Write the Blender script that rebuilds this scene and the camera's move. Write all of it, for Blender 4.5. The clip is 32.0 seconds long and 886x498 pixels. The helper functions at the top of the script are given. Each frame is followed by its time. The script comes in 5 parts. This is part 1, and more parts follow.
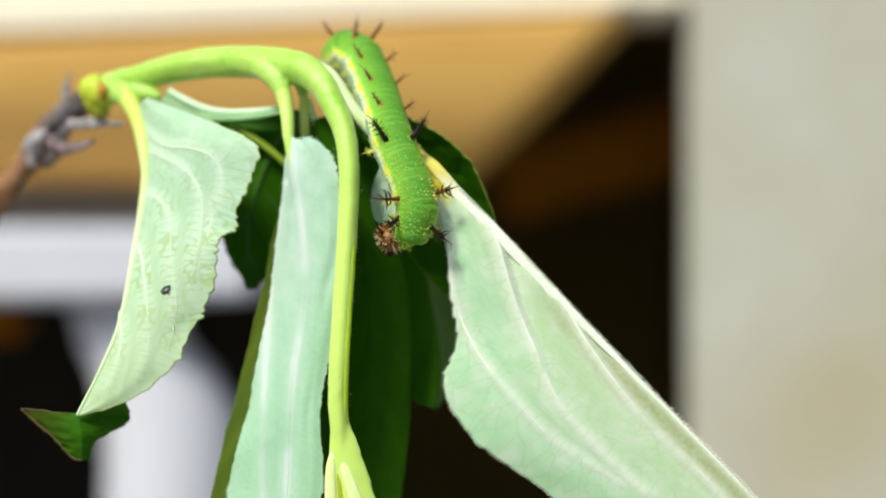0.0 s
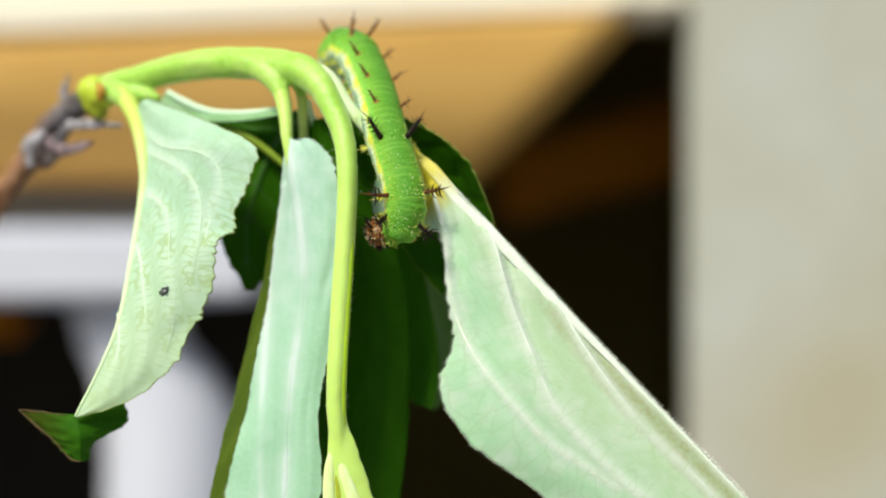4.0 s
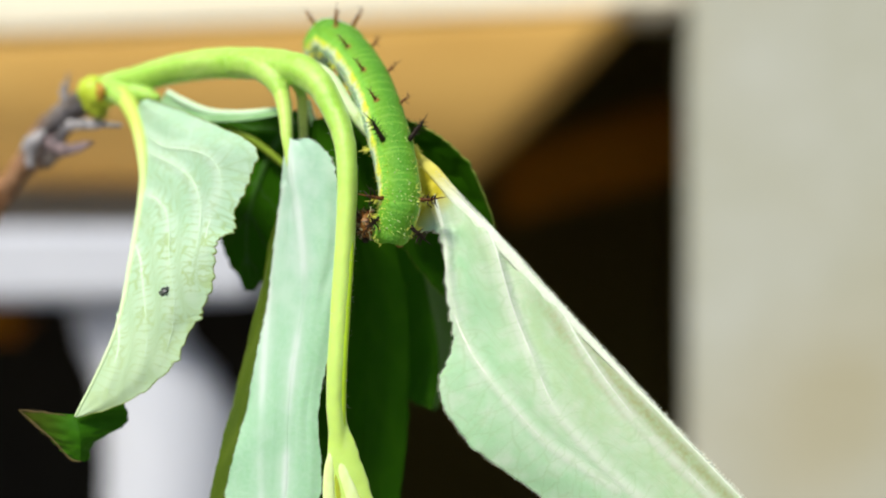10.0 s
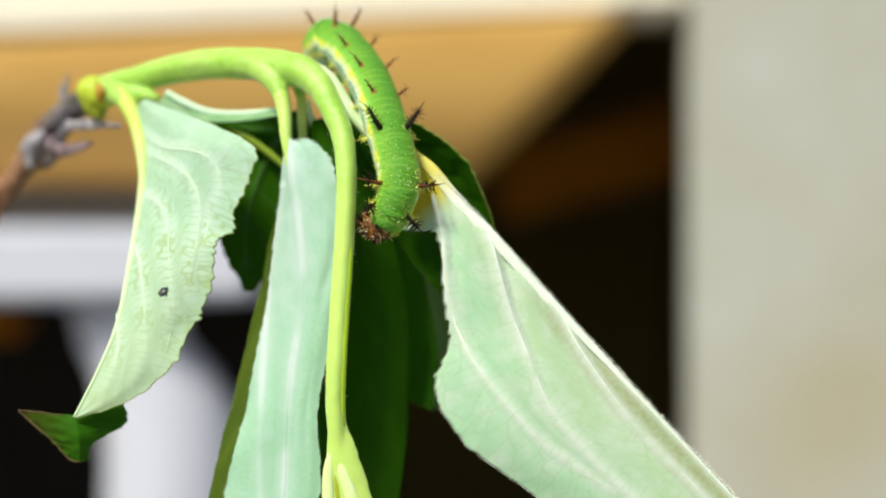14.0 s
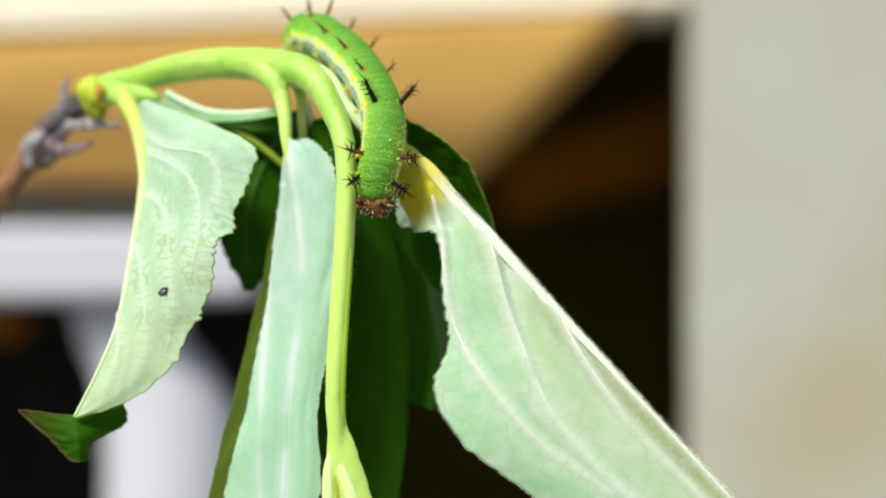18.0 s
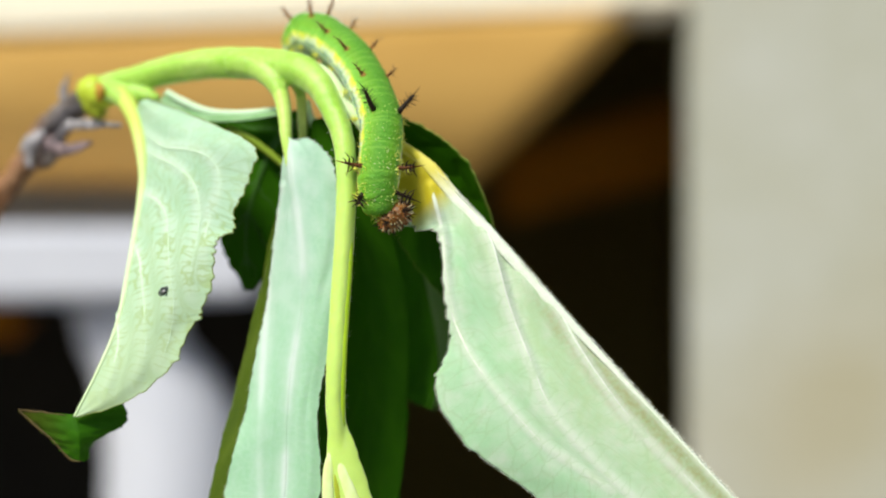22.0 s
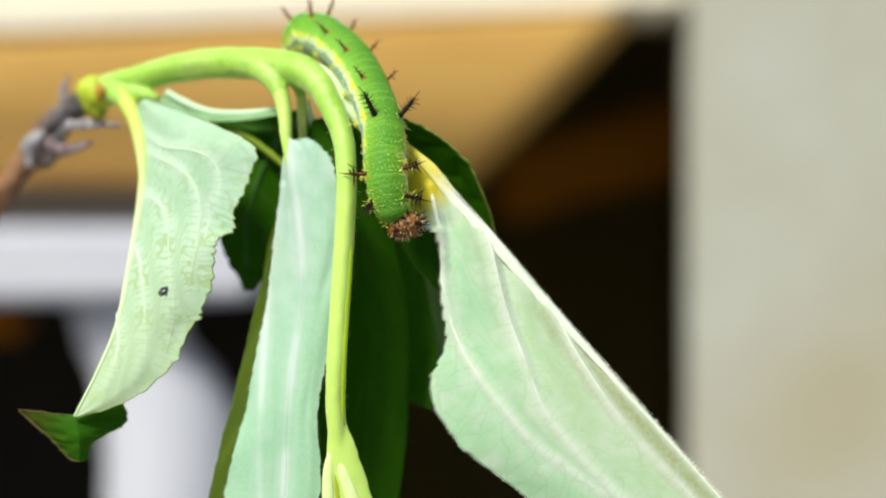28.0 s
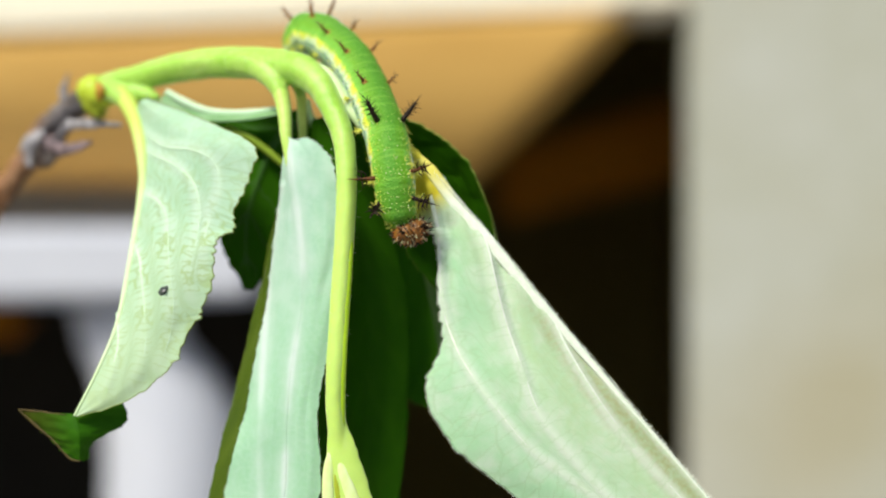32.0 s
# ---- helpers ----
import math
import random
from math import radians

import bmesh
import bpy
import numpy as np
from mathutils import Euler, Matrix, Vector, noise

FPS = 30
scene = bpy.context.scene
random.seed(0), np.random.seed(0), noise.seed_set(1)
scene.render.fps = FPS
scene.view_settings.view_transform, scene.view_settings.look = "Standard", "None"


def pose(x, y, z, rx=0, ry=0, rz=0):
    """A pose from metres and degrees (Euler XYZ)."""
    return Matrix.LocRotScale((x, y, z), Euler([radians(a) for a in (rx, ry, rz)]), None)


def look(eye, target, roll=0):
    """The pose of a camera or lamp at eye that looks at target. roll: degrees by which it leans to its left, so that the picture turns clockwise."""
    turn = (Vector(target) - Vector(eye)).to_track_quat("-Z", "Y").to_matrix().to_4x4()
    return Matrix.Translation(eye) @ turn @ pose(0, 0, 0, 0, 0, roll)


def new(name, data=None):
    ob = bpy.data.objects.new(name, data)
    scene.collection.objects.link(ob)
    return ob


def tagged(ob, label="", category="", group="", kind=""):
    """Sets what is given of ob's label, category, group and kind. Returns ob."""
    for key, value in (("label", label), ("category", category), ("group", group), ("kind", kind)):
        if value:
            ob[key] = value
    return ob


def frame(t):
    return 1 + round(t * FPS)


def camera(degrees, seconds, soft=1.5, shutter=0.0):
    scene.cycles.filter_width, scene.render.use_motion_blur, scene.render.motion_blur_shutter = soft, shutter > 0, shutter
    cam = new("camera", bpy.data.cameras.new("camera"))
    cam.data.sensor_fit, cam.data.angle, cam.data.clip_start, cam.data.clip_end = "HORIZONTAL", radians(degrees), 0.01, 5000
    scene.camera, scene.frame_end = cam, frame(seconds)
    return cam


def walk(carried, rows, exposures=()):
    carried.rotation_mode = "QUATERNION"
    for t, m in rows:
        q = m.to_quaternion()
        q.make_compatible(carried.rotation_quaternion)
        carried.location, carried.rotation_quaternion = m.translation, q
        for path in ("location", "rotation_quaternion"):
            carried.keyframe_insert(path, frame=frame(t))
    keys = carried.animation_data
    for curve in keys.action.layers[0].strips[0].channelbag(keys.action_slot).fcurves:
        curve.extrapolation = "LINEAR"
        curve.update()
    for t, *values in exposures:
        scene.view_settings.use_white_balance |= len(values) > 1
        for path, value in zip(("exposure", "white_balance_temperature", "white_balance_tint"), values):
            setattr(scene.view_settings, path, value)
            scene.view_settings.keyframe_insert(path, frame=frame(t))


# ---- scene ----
LENS, REACH, EYE_Z = 40.0, 0.2154, 0.75

cam = camera(LENS, 32.0, soft=2.0)
cam.data.dof.use_dof = True
cam.data.dof.focus_distance = 0.214
cam.data.dof.aperture_fstop = 5.4
cam.data.dof.aperture_blades = 0
EYE = look((0, 0, EYE_Z), (0, 1, EYE_Z))
walk(cam, [(0, EYE), (32, EYE)], exposures=[(0, 0.12), (32, 0.12)])

# ---- world and sun ----
world = bpy.data.worlds.new("sky")
scene.world = world
world.use_nodes = True
wn = world.node_tree.nodes
sky = wn.new("ShaderNodeTexSky")
sky.sky_type = "NISHITA"
sky.sun_disc = False
sky.sun_elevation, sky.sun_rotation = radians(50), radians(226)
world.node_tree.links.new(sky.outputs[0], wn["Background"].inputs[0])
wn["Background"].inputs[1].default_value = 0.085

sun = new("sun", bpy.data.lights.new("sun", "SUN"))
sun.data.energy, sun.data.angle, sun.data.color = 4.1, radians(14), (1.0, 0.965, 0.82)
sun.matrix_world = look((-0.60 * 3, -0.86 * 3, 1.15 * 3), (0, 0, 0))

# ---- materials ----


def material(name, rough=0.6, spec=0.4):
    m = bpy.data.materials.new(name)
    m.use_nodes = True
    b = m.node_tree.nodes["Principled BSDF"]
    b.inputs["Roughness"].default_value = rough
    b.inputs["Specular IOR Level"].default_value = spec
    return m, m.node_tree, b


def node(nt, kind, **sockets):
    n = nt.nodes.new(kind)
    for key, value in sockets.items():
        n.inputs[key.replace("_", " ")].default_value = value
    return n


def ramp(nt, source, stops):
    r = nt.nodes.new("ShaderNodeValToRGB")
    el = r.color_ramp.elements
    while len(el) < len(stops):
        el.new(0.5)
    for e, (p, c) in zip(el, stops):
        e.position, e.color = p, (*c, 1)
    nt.links.new(source, r.inputs[0])
    return r.outputs[0]


def grain(nt, scale, detail=4.0, coord="Object", stretch=None):
    tc = nt.nodes.new("ShaderNodeTexCoord")
    n = node(nt, "ShaderNodeTexNoise", Scale=scale, Detail=detail)
    src = tc.outputs[coord]
    if stretch:
        mp = nt.nodes.new("ShaderNodeMapping")
        mp.inputs["Scale"].default_value = stretch
        nt.links.new(src, mp.inputs[0])
        src = mp.outputs[0]
    nt.links.new(src, n.inputs["Vector"])
    return n.outputs["Fac"]


def blend(nt, fac, a, b, mode="MIX"):
    m = nt.nodes.new("ShaderNodeMix")
    m.data_type, m.blend_type = "RGBA", mode
    for sock, v in ((0, fac), (6, a), (7, b)):
        if isinstance(v, (int, float)):
            m.inputs[sock].default_value = v
        elif isinstance(v, tuple):
            m.inputs[sock].default_value = (*v, 1)
        else:
            nt.links.new(v, m.inputs[sock])
    return m.outputs[2]


def relief(nt, b, source, strength, distance):
    bp = node(nt, "ShaderNodeBump", Strength=strength, Distance=distance)
    nt.links.new(source, bp.inputs["Height"])
    nt.links.new(bp.outputs[0], b.inputs["Normal"])


def mottled(name, dark, light, scale, rough=0.6, bump=0.3, dist=0.0002, fine=4.0, stretch=None, spec=0.4):
    m, nt, b = material(name, rough, spec)
    big = grain(nt, scale, 3, stretch=stretch)
    small = grain(nt, scale * fine, 5, stretch=stretch)
    base = ramp(nt, big, [(0.3, dark), (0.7, light)])
    col = blend(nt, 0.35, base, ramp(nt, small, [(0.3, dark), (0.7, light)]))
    nt.links.new(col, b.inputs["Base Color"])
    relief(nt, b, small, bump, dist)
    return m


def towards_tip(nt, start, end, most):
    """A mask that grows along the leaf from its base to its tip."""
    along = nt.nodes.new("ShaderNodeUVMap")
    along.uv_map = "Span"
    cut = nt.nodes.new("ShaderNodeSeparateXYZ")
    nt.links.new(along.outputs[0], cut.inputs[0])
    return ramp(nt, cut.outputs[0], [(start, (0, 0, 0)), (end, (most, most, most))])


def leafy(name, cell, between, vein, glow, rough, bump, spec=0.3, lobe=0.25, root=None, tip=None, netting=None, patch=None, ladder=None, mesh=0.42, fold=None, late=False, scorch=None, thin=False):
    """Leaf tissue: paler bands along the side veins, ladders of veinlets between them, soft mottling; lets some light through."""
    m, nt, b = material(name, rough, spec)
    uv = nt.nodes.new("ShaderNodeUVMap")
    uv.uv_map = "UVMap"
    warp = grain(nt, 160.0, 3)
    bent = blend(nt, 0.10, uv.outputs[0], warp, "ADD")
    veins = nt.nodes.new("ShaderNodeUVMap")
    veins.uv_map = "Vein"
    jitter = blend(nt, 0.06, veins.outputs[0], warp, "ADD")
    lad = nt.nodes.new("ShaderNodeMapping")
    lad.inputs["Scale"].default_value = (*ladder, 1.0) if ladder else (1.6, 1.5, 1.0)
    nt.links.new(jitter if ladder else bent, lad.inputs[0])
    vor = nt.nodes.new("ShaderNodeTexVoronoi")
    vor.feature = "DISTANCE_TO_EDGE"
    vor.inputs["Scale"].default_value = 1.0
    nt.links.new(lad.outputs[0], vor.inputs["Vector"])
    net = ramp(nt, vor.outputs["Distance"], [(0.0, (1, 1, 1)), (0.11 if late else 0.07, (0, 0, 0))])
    vor2 = nt.nodes.new("ShaderNodeTexVoronoi")
    vor2.feature = "DISTANCE_TO_EDGE"
    vor2.inputs["Scale"].default_value = 1.9 if ladder else 3.7
    nt.links.new(lad.outputs[0], vor2.inputs["Vector"])
    net2 = ramp(nt, vor2.outputs["Distance"], [(0.0, (1, 1, 1)), (0.14, (0, 0, 0))])
    sep = nt.nodes.new("ShaderNodeSeparateXYZ")
    nt.links.new(jitter, sep.inputs[0])
    band = ramp(nt, sep.outputs[0], [(0.06, (1, 1, 1)), (0.095, (0.75, 0.75, 0.75)), (0.15, (0.3, 0.3, 0.3)), (0.32, (0, 0, 0))] if thin else [(0.05, (1, 1, 1)), (0.10, (0.85, 0.85, 0.85)), (0.18, (0.3, 0.3, 0.3)), (0.36, (0, 0, 0))])
    if thin:
        band = blend(nt, 1.0, band, ramp(nt, grain(nt, 75.0, 2), [(0.40, (0.25, 0.25, 0.25)), (0.58, (1, 1, 1))]), "MULTIPLY")
    big = grain(nt, 70.0, 3)
    soft = ramp(nt, big, [(0.32, cell), (0.68, between)])
    if patch:
        reach = nt.nodes.new("ShaderNodeUVMap")
        reach.uv_map = "Span"
        off = nt.nodes.new("ShaderNodeSeparateXYZ")
        nt.links.new(blend(nt, 0.35, reach.outputs[0], grain(nt, 90.0, 3), "ADD"), off.inputs[0])
        soft = blend(nt, ramp(nt, off.outputs[1], [(0.2, (0.95, 0.95, 0.95)), (0.5, (0.7, 0.7, 0.7)), (0.85, (0, 0, 0))]), soft, patch)
    soft = blend(nt, ramp(nt, grain(nt, 260.0, 4), [(0.42, (0, 0, 0)), (0.70, (0.55, 0.55, 0.55))]), soft, vein)
    # shaded strip between midrib and last side vein, put into the colour
    if fold:
        reach = nt.nodes.new("ShaderNodeUVMap")
        reach.uv_map = "Span"
        off = nt.nodes.new("ShaderNodeSeparateXYZ")
        nt.links.new(blend(nt, 0.10, reach.outputs[0], grain(nt, 140.0, 3), "ADD"), off.inputs[0])
        far = ramp(nt, off.outputs[0], [(0.54, (0, 0, 0)), (0.62, (1, 1, 1))])
        near = ramp(nt, off.outputs[1], [(0.12, (1, 1, 1)), (0.18, (0.85, 0.85, 0.85)), (0.25, (0, 0, 0))])
        soft = blend(nt, blend(nt, 1.0, far, near, "MULTIPLY"), soft, fold)
    if tip and thin:
        soft = blend(nt, towards_tip(nt, 0.25, 0.6, 0.7), soft, tip)
    fleck = grain(nt, 1100.0, 2)
    tone = blend(nt, ramp(nt, fleck, [(0.35, (0, 0, 0)), (0.8, (0.5, 0.5, 0.5))]), soft, between)
    col = blend(nt, blend(nt, 0.9 if thin else 0.75, (0, 0, 0), band), tone, vein)
    lines_ = blend(nt, mesh, (0, 0, 0), net)
    if late:
        reach = nt.nodes.new("ShaderNodeUVMap")
        reach.uv_map = "Span"
        off = nt.nodes.new("ShaderNodeSeparateXYZ")
        nt.links.new(reach.outputs[0], off.inputs[0])
        lines_ = blend(nt, 1.0, lines_, ramp(nt, off.outputs[0], [(0.15, (0.25, 0.25, 0.25)), (0.5, (1, 1, 1))]), "MULTIPLY")
    col = blend(nt, lines_, col, netting or vein)
    col = blend(nt, blend(nt, 0.1 if ladder else 0.25, (0, 0, 0), net2), col, netting or vein)
    if root:
        at = nt.nodes.new("ShaderNodeTexCoord")
        cut = nt.nodes.new("ShaderNodeSeparateXYZ")
        nt.links.new(blend(nt, 0.004, at.outputs["Object"], grain(nt, 300.0, 3), "ADD"), cut.inputs[0])
        high = node(nt, "ShaderNodeMapRange", From_Min=0.0060, From_Max=0.0110)
        slant = nt.nodes.new("ShaderNodeMath")
        slant.operation = "SUBTRACT"
        nt.links.new(cut.outputs[2], slant.inputs[0])
        nt.links.new(cut.outputs[0], slant.inputs[1])
        nt.links.new(slant.outputs[0], high.inputs[0])
        col = blend(nt, blend(nt, 0.97, (0, 0, 0), high.outputs[0]), col, root)
    if tip and not thin:
        col = blend(nt, towards_tip(nt, 0.35, 1.0, 0.85), col, tip)
    if scorch:
        reach = nt.nodes.new("ShaderNodeTexCoord")
        off = nt.nodes.new("ShaderNodeSeparateXYZ")
        nt.links.new(blend(nt, 0.006, reach.outputs["Object"], grain(nt, 260.0, 3), "ADD"), off.inputs[0])
        dry = node(nt, "ShaderNodeMapRange", From_Min=-0.064, From_Max=-0.073)
        nt.links.new(off.outputs[0], dry.inputs[0])
        col = blend(nt, blend(nt, 0.85, (0, 0, 0), dry.outputs[0]), col, scorch)
    nt.links.new(col, b.inputs["Base Color"])
    rough_ = blend(nt, 0.35, net, net2)
    relief(nt, b, blend(nt, 0.6, rough_, grain(nt, 420.0, 5)) if ladder else rough_, bump * (1.1 if ladder else 1.0), 0.0002)
    tr = nt.nodes.new("ShaderNodeBsdfTranslucent")
    tr.inputs[0].default_value = (*glow, 1)
    mix = nt.nodes.new("ShaderNodeMixShader")
    mix.inputs[0].default_value = lobe
    out = nt.nodes["Material Output"]
    nt.links.new(b.outputs[0], mix.inputs[1])
    nt.links.new(tr.outputs[0], mix.inputs[2])
    nt.links.new(mix.outputs[0], out.inputs[0])
    return m


PALE = leafy("leaf_underside", (0.43, 0.72, 0.48), (0.54, 0.79, 0.57), (0.72, 0.88, 0.74), (0.5, 0.8, 0.25), 0.6, 0.3)
PALEWARM = leafy("leaf_underside_yellowish", (0.44, 0.72, 0.49), (0.55, 0.80, 0.60), (0.69, 0.88, 0.73), (0.55, 0.8, 0.2), 0.6, 0.3, ladder=(1.8, 6.0), mesh=0.8, netting=(0.34, 0.50, 0.13), tip=(0.60, 0.78, 0.47), late=True)
PALESMOOTH = leafy("leaf_underside_smooth", (0.42, 0.71, 0.53), (0.52, 0.79, 0.63), (0.82, 0.94, 0.91), (0.5, 0.8, 0.25), 0.6, 0.25, ladder=(2.2, 4.0), mesh=0.22, netting=(0.64, 0.86, 0.70), tip=(0.37, 0.71, 0.41), thin=True)
# fold is the olive of a shaded strip beside the midrib
PALEROOT = leafy("leaf_underside_yellow_base", (0.44, 0.78, 0.46), (0.56, 0.85, 0.57), (0.85, 0.92, 0.82), (0.5, 0.8, 0.2), 0.6, 0.30, netting=(0.44, 0.66, 0.36), ladder=(1.3, 3.4), mesh=0.36, patch=(0.575, 0.735, 0.43), root=(0.72, 0.60, 0.012), fold=(0.38, 0.40, 0.15))
YOUNGSIDE = mottled("young_leaf_pale", (0.66, 0.82, 0.28), (0.76, 0.87, 0.48), 200, 0.55, 0.2)
TIPSIDE = leafy("leaf_tip_upper_side", (0.017, 0.085, 0.001), (0.028, 0.120, 0.002), (0.04, 0.15, 0.004), (0.08, 0.28, 0.005), 0.55, 0.15, 0.1, 0.12, scorch=(0.050, 0.036, 0.004))
SCORCH = mottled("leaf_margin_brown", (0.040, 0.026, 0.004), (0.110, 0.075, 0.014), 500, 0.7, 0.3)
# pale underside with the shade below the rim put into its green
SHADESIDE = leafy("leaf_underside_shaded", (0.20, 0.44, 0.17), (0.28, 0.54, 0.24), (0.40, 0.64, 0.36), (0.3, 0.6, 0.1), 0.6, 0.2)
OLIVE = leafy("leaf_margin_sheen", (0.042, 0.082, 0.001), (0.062, 0.108, 0.002), (0.08, 0.13, 0.004), (0.15, 0.30, 0.01), 0.5, 0.2, lobe=0.12)
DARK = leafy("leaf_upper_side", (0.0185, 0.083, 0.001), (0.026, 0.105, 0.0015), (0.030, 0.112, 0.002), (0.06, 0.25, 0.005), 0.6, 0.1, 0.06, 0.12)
RIB = mottled("rib_pale_green", (0.62, 0.80, 0.40), (0.74, 0.86, 0.56), 300, 0.55, 0.2)
STALK = mottled("leaf_stalk_pale", (0.46, 0.71, 0.10), (0.60, 0.81, 0.22), 200, 0.5, 0.2)
STALKGOLD = mottled("leaf_stalk_golden", (0.66, 0.57, 0.02), (0.76, 0.68, 0.06), 300, 0.5, 0.2)
RIBSOFT = mottled("rib_soft_green", (0.57, 0.80, 0.55), (0.67, 0.85, 0.64), 300, 0.6, 0.2)
RIBWHITE = mottled("rib_whitish", (0.60, 0.80, 0.58), (0.71, 0.86, 0.68), 300, 0.55, 0.2)
RIBYELLOW = mottled("rib_yellow_green", (0.58, 0.72, 0.14), (0.70, 0.82, 0.26), 300, 0.5, 0.2)
RIBTURN = mottled("rib_yellow_to_cream", (0.60, 0.78, 0.42), (0.69, 0.84, 0.54), 300, 0.55, 0.2)
turn = RIBTURN.node_tree
turn_at = turn.nodes.new("ShaderNodeTexCoord")
turn_cut = turn.nodes.new("ShaderNodeSeparateXYZ")
turn.links.new(turn_at.outputs["Object"], turn_cut.inputs[0])
turn_low = node(turn, "ShaderNodeMapRange", From_Min=0.002, From_Max=0.026)
turn.links.new(turn_cut.outputs[2], turn_low.inputs[0])
turn_b = turn.nodes["Principled BSDF"]
turn.links.new(blend(turn, turn_low.outputs[0], turn_b.inputs["Base Color"].links[0].from_socket, (0.58, 0.73, 0.13)), turn_b.inputs["Base Color"])
RIBFUZZ = mottled("rib_downy_white", (0.70, 0.80, 0.64), (0.85, 0.90, 0.80), 900, 0.8, 0.6)
fuzz = RIBFUZZ.node_tree
fuzz_at = fuzz.nodes.new("ShaderNodeTexCoord")
fuzz_cut = fuzz.nodes.new("ShaderNodeSeparateXYZ")
fuzz.links.new(fuzz_at.outputs["Object"], fuzz_cut.inputs[0])
fuzz_low = node(fuzz, "ShaderNodeMapRange", From_Min=0.0095, From_Max=0.0145)
fuzz.links.new(fuzz_cut.outputs[2], fuzz_low.inputs[0])
fuzz_b = fuzz.nodes["Principled BSDF"]
fuzz.links.new(blend(fuzz, blend(fuzz, 0.85, (0, 0, 0), fuzz_low.outputs[0]), fuzz_b.inputs["Base Color"].links[0].from_socket, (0.74, 0.64, 0.03)), fuzz_b.inputs["Base Color"])
RIBDARK = mottled("rib_olive", (0.22, 0.34, 0.02), (0.30, 0.42, 0.03), 300, 0.6, 0.2)
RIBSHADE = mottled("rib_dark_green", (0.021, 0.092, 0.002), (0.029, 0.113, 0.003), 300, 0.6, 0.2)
RIM = mottled("leaf_margin_olive", (0.16, 0.22, 0.03), (0.26, 0.32, 0.05), 400, 0.6, 0.2)
STEM = mottled("stem_lime", (0.32, 0.60, 0.06), (0.49, 0.73, 0.16), 120, 0.48, 0.2, fine=8)
STEM.node_tree.nodes["Principled BSDF"].inputs["Subsurface Weight"].default_value = 0.5
STEM.node_tree.nodes["Principled BSDF"].inputs["Subsurface Radius"].default_value = (0.005, 0.006, 0.0015)
stem_ = STEM.node_tree
stem_place = stem_.nodes.new("ShaderNodeTexCoord")
stem_cut = stem_.nodes.new("ShaderNodeSeparateXYZ")
stem_.links.new(stem_place.outputs["Object"], stem_cut.inputs[0])
stem_low = node(stem_, "ShaderNodeMapRange", From_Min=0.026, From_Max=0.004)
stem_.links.new(stem_cut.outputs[2], stem_low.inputs[0])
stem_b = stem_.nodes["Principled BSDF"]
stem_.links.new(blend(stem_, blend(stem_, 0.75, (0, 0, 0), stem_low.outputs[0]), stem_b.inputs["Base Color"].links[0].from_socket, (0.60, 0.79, 0.19)), stem_b.inputs["Base Color"])
for downy in (STEM, STALK, RIB, RIBYELLOW, RIBWHITE):
    skin_ = downy.node_tree.nodes["Principled BSDF"]
    skin_.inputs["Sheen Weight"].default_value = 0.25
    skin_.inputs["Sheen Roughness"].default_value = 0.4
# stem colour with the light that shines through its right side
STEMSIDE = mottled("stem_side_translucent_green", (0.36, 0.58, 0.01), (0.46, 0.68, 0.02), 200, 0.5, 0.2)
NODE = mottled("node_yellow", (0.42, 0.56, 0.02), (0.58, 0.70, 0.05), 250, 0.5, 0.3)
# darker node yellow for shade under the node and between young leaves
OLIVESHADE = mottled("olive_shade", (0.24, 0.30, 0.01), (0.36, 0.42, 0.02), 250, 0.55, 0.3)
SCAR = mottled("leaf_scar", (0.42, 0.20, 0.02), (0.55, 0.30, 0.03), 500, 0.7, 0.4)
BARK = mottled("twig_bark", (0.055, 0.045, 0.042), (0.25, 0.21, 0.20), 130, 0.85, 0.7, 0.0006)
bark_ = BARK.node_tree
bark_at = bark_.nodes.new("ShaderNodeTexCoord")
bark_cut = bark_.nodes.new("ShaderNodeSeparateXYZ")
bark_.links.new(blend(bark_, 0.012, bark_at.outputs["Object"], grain(bark_, 150.0, 2), "ADD"), bark_cut.inputs[0])
bark_low = node(bark_, "ShaderNodeMapRange", From_Min=-0.080, From_Max=-0.092)
bark_.links.new(bark_cut.outputs[0], bark_low.inputs[0])
rust = blend(bark_, 0.9, (0, 0, 0), bark_low.outputs[0])
bark_b = bark_.nodes["Principled BSDF"]
bark_.links.new(blend(bark_, rust, bark_b.inputs["Base Color"].links[0].from_socket, (0.32, 0.15, 0.065)), bark_b.inputs["Base Color"])
BARKPALE = mottled("bark_scale_grey", (0.06, 0.055, 0.06), (0.56, 0.53, 0.57), 260, 0.8, 0.5)
BARKDARK = mottled("bark_scale_slate", (0.025, 0.022, 0.026), (0.14, 0.125, 0.14), 260, 0.8, 0.5)
BARKRUST = mottled("bark_scale_rust", (0.14, 0.065, 0.03), (0.30, 0.16, 0.08), 260, 0.8, 0.5)
BARKMAUVE = mottled("bark_scale_mauve", (0.07, 0.05, 0.055), (0.30, 0.22, 0.24), 260, 0.8, 0.5)
HAIR = mottled("leaf_hair", (0.80, 0.84, 0.70), (0.88, 0.90, 0.80), 200, 0.6, 0.0)
SPOT = mottled("spot_dark", (0.02, 0.03, 0.03), (0.10, 0.12, 0.10), 900, 0.7, 0.3)
SPINE = mottled("spine_black", (0.010, 0.007, 0.005), (0.032, 0.016, 0.010), 600, 0.55, 0.2, spec=0.2)
SPINERED = mottled("spine_brown", (0.30, 0.085, 0.02), (0.42, 0.15, 0.035), 600, 0.45, 0.2)
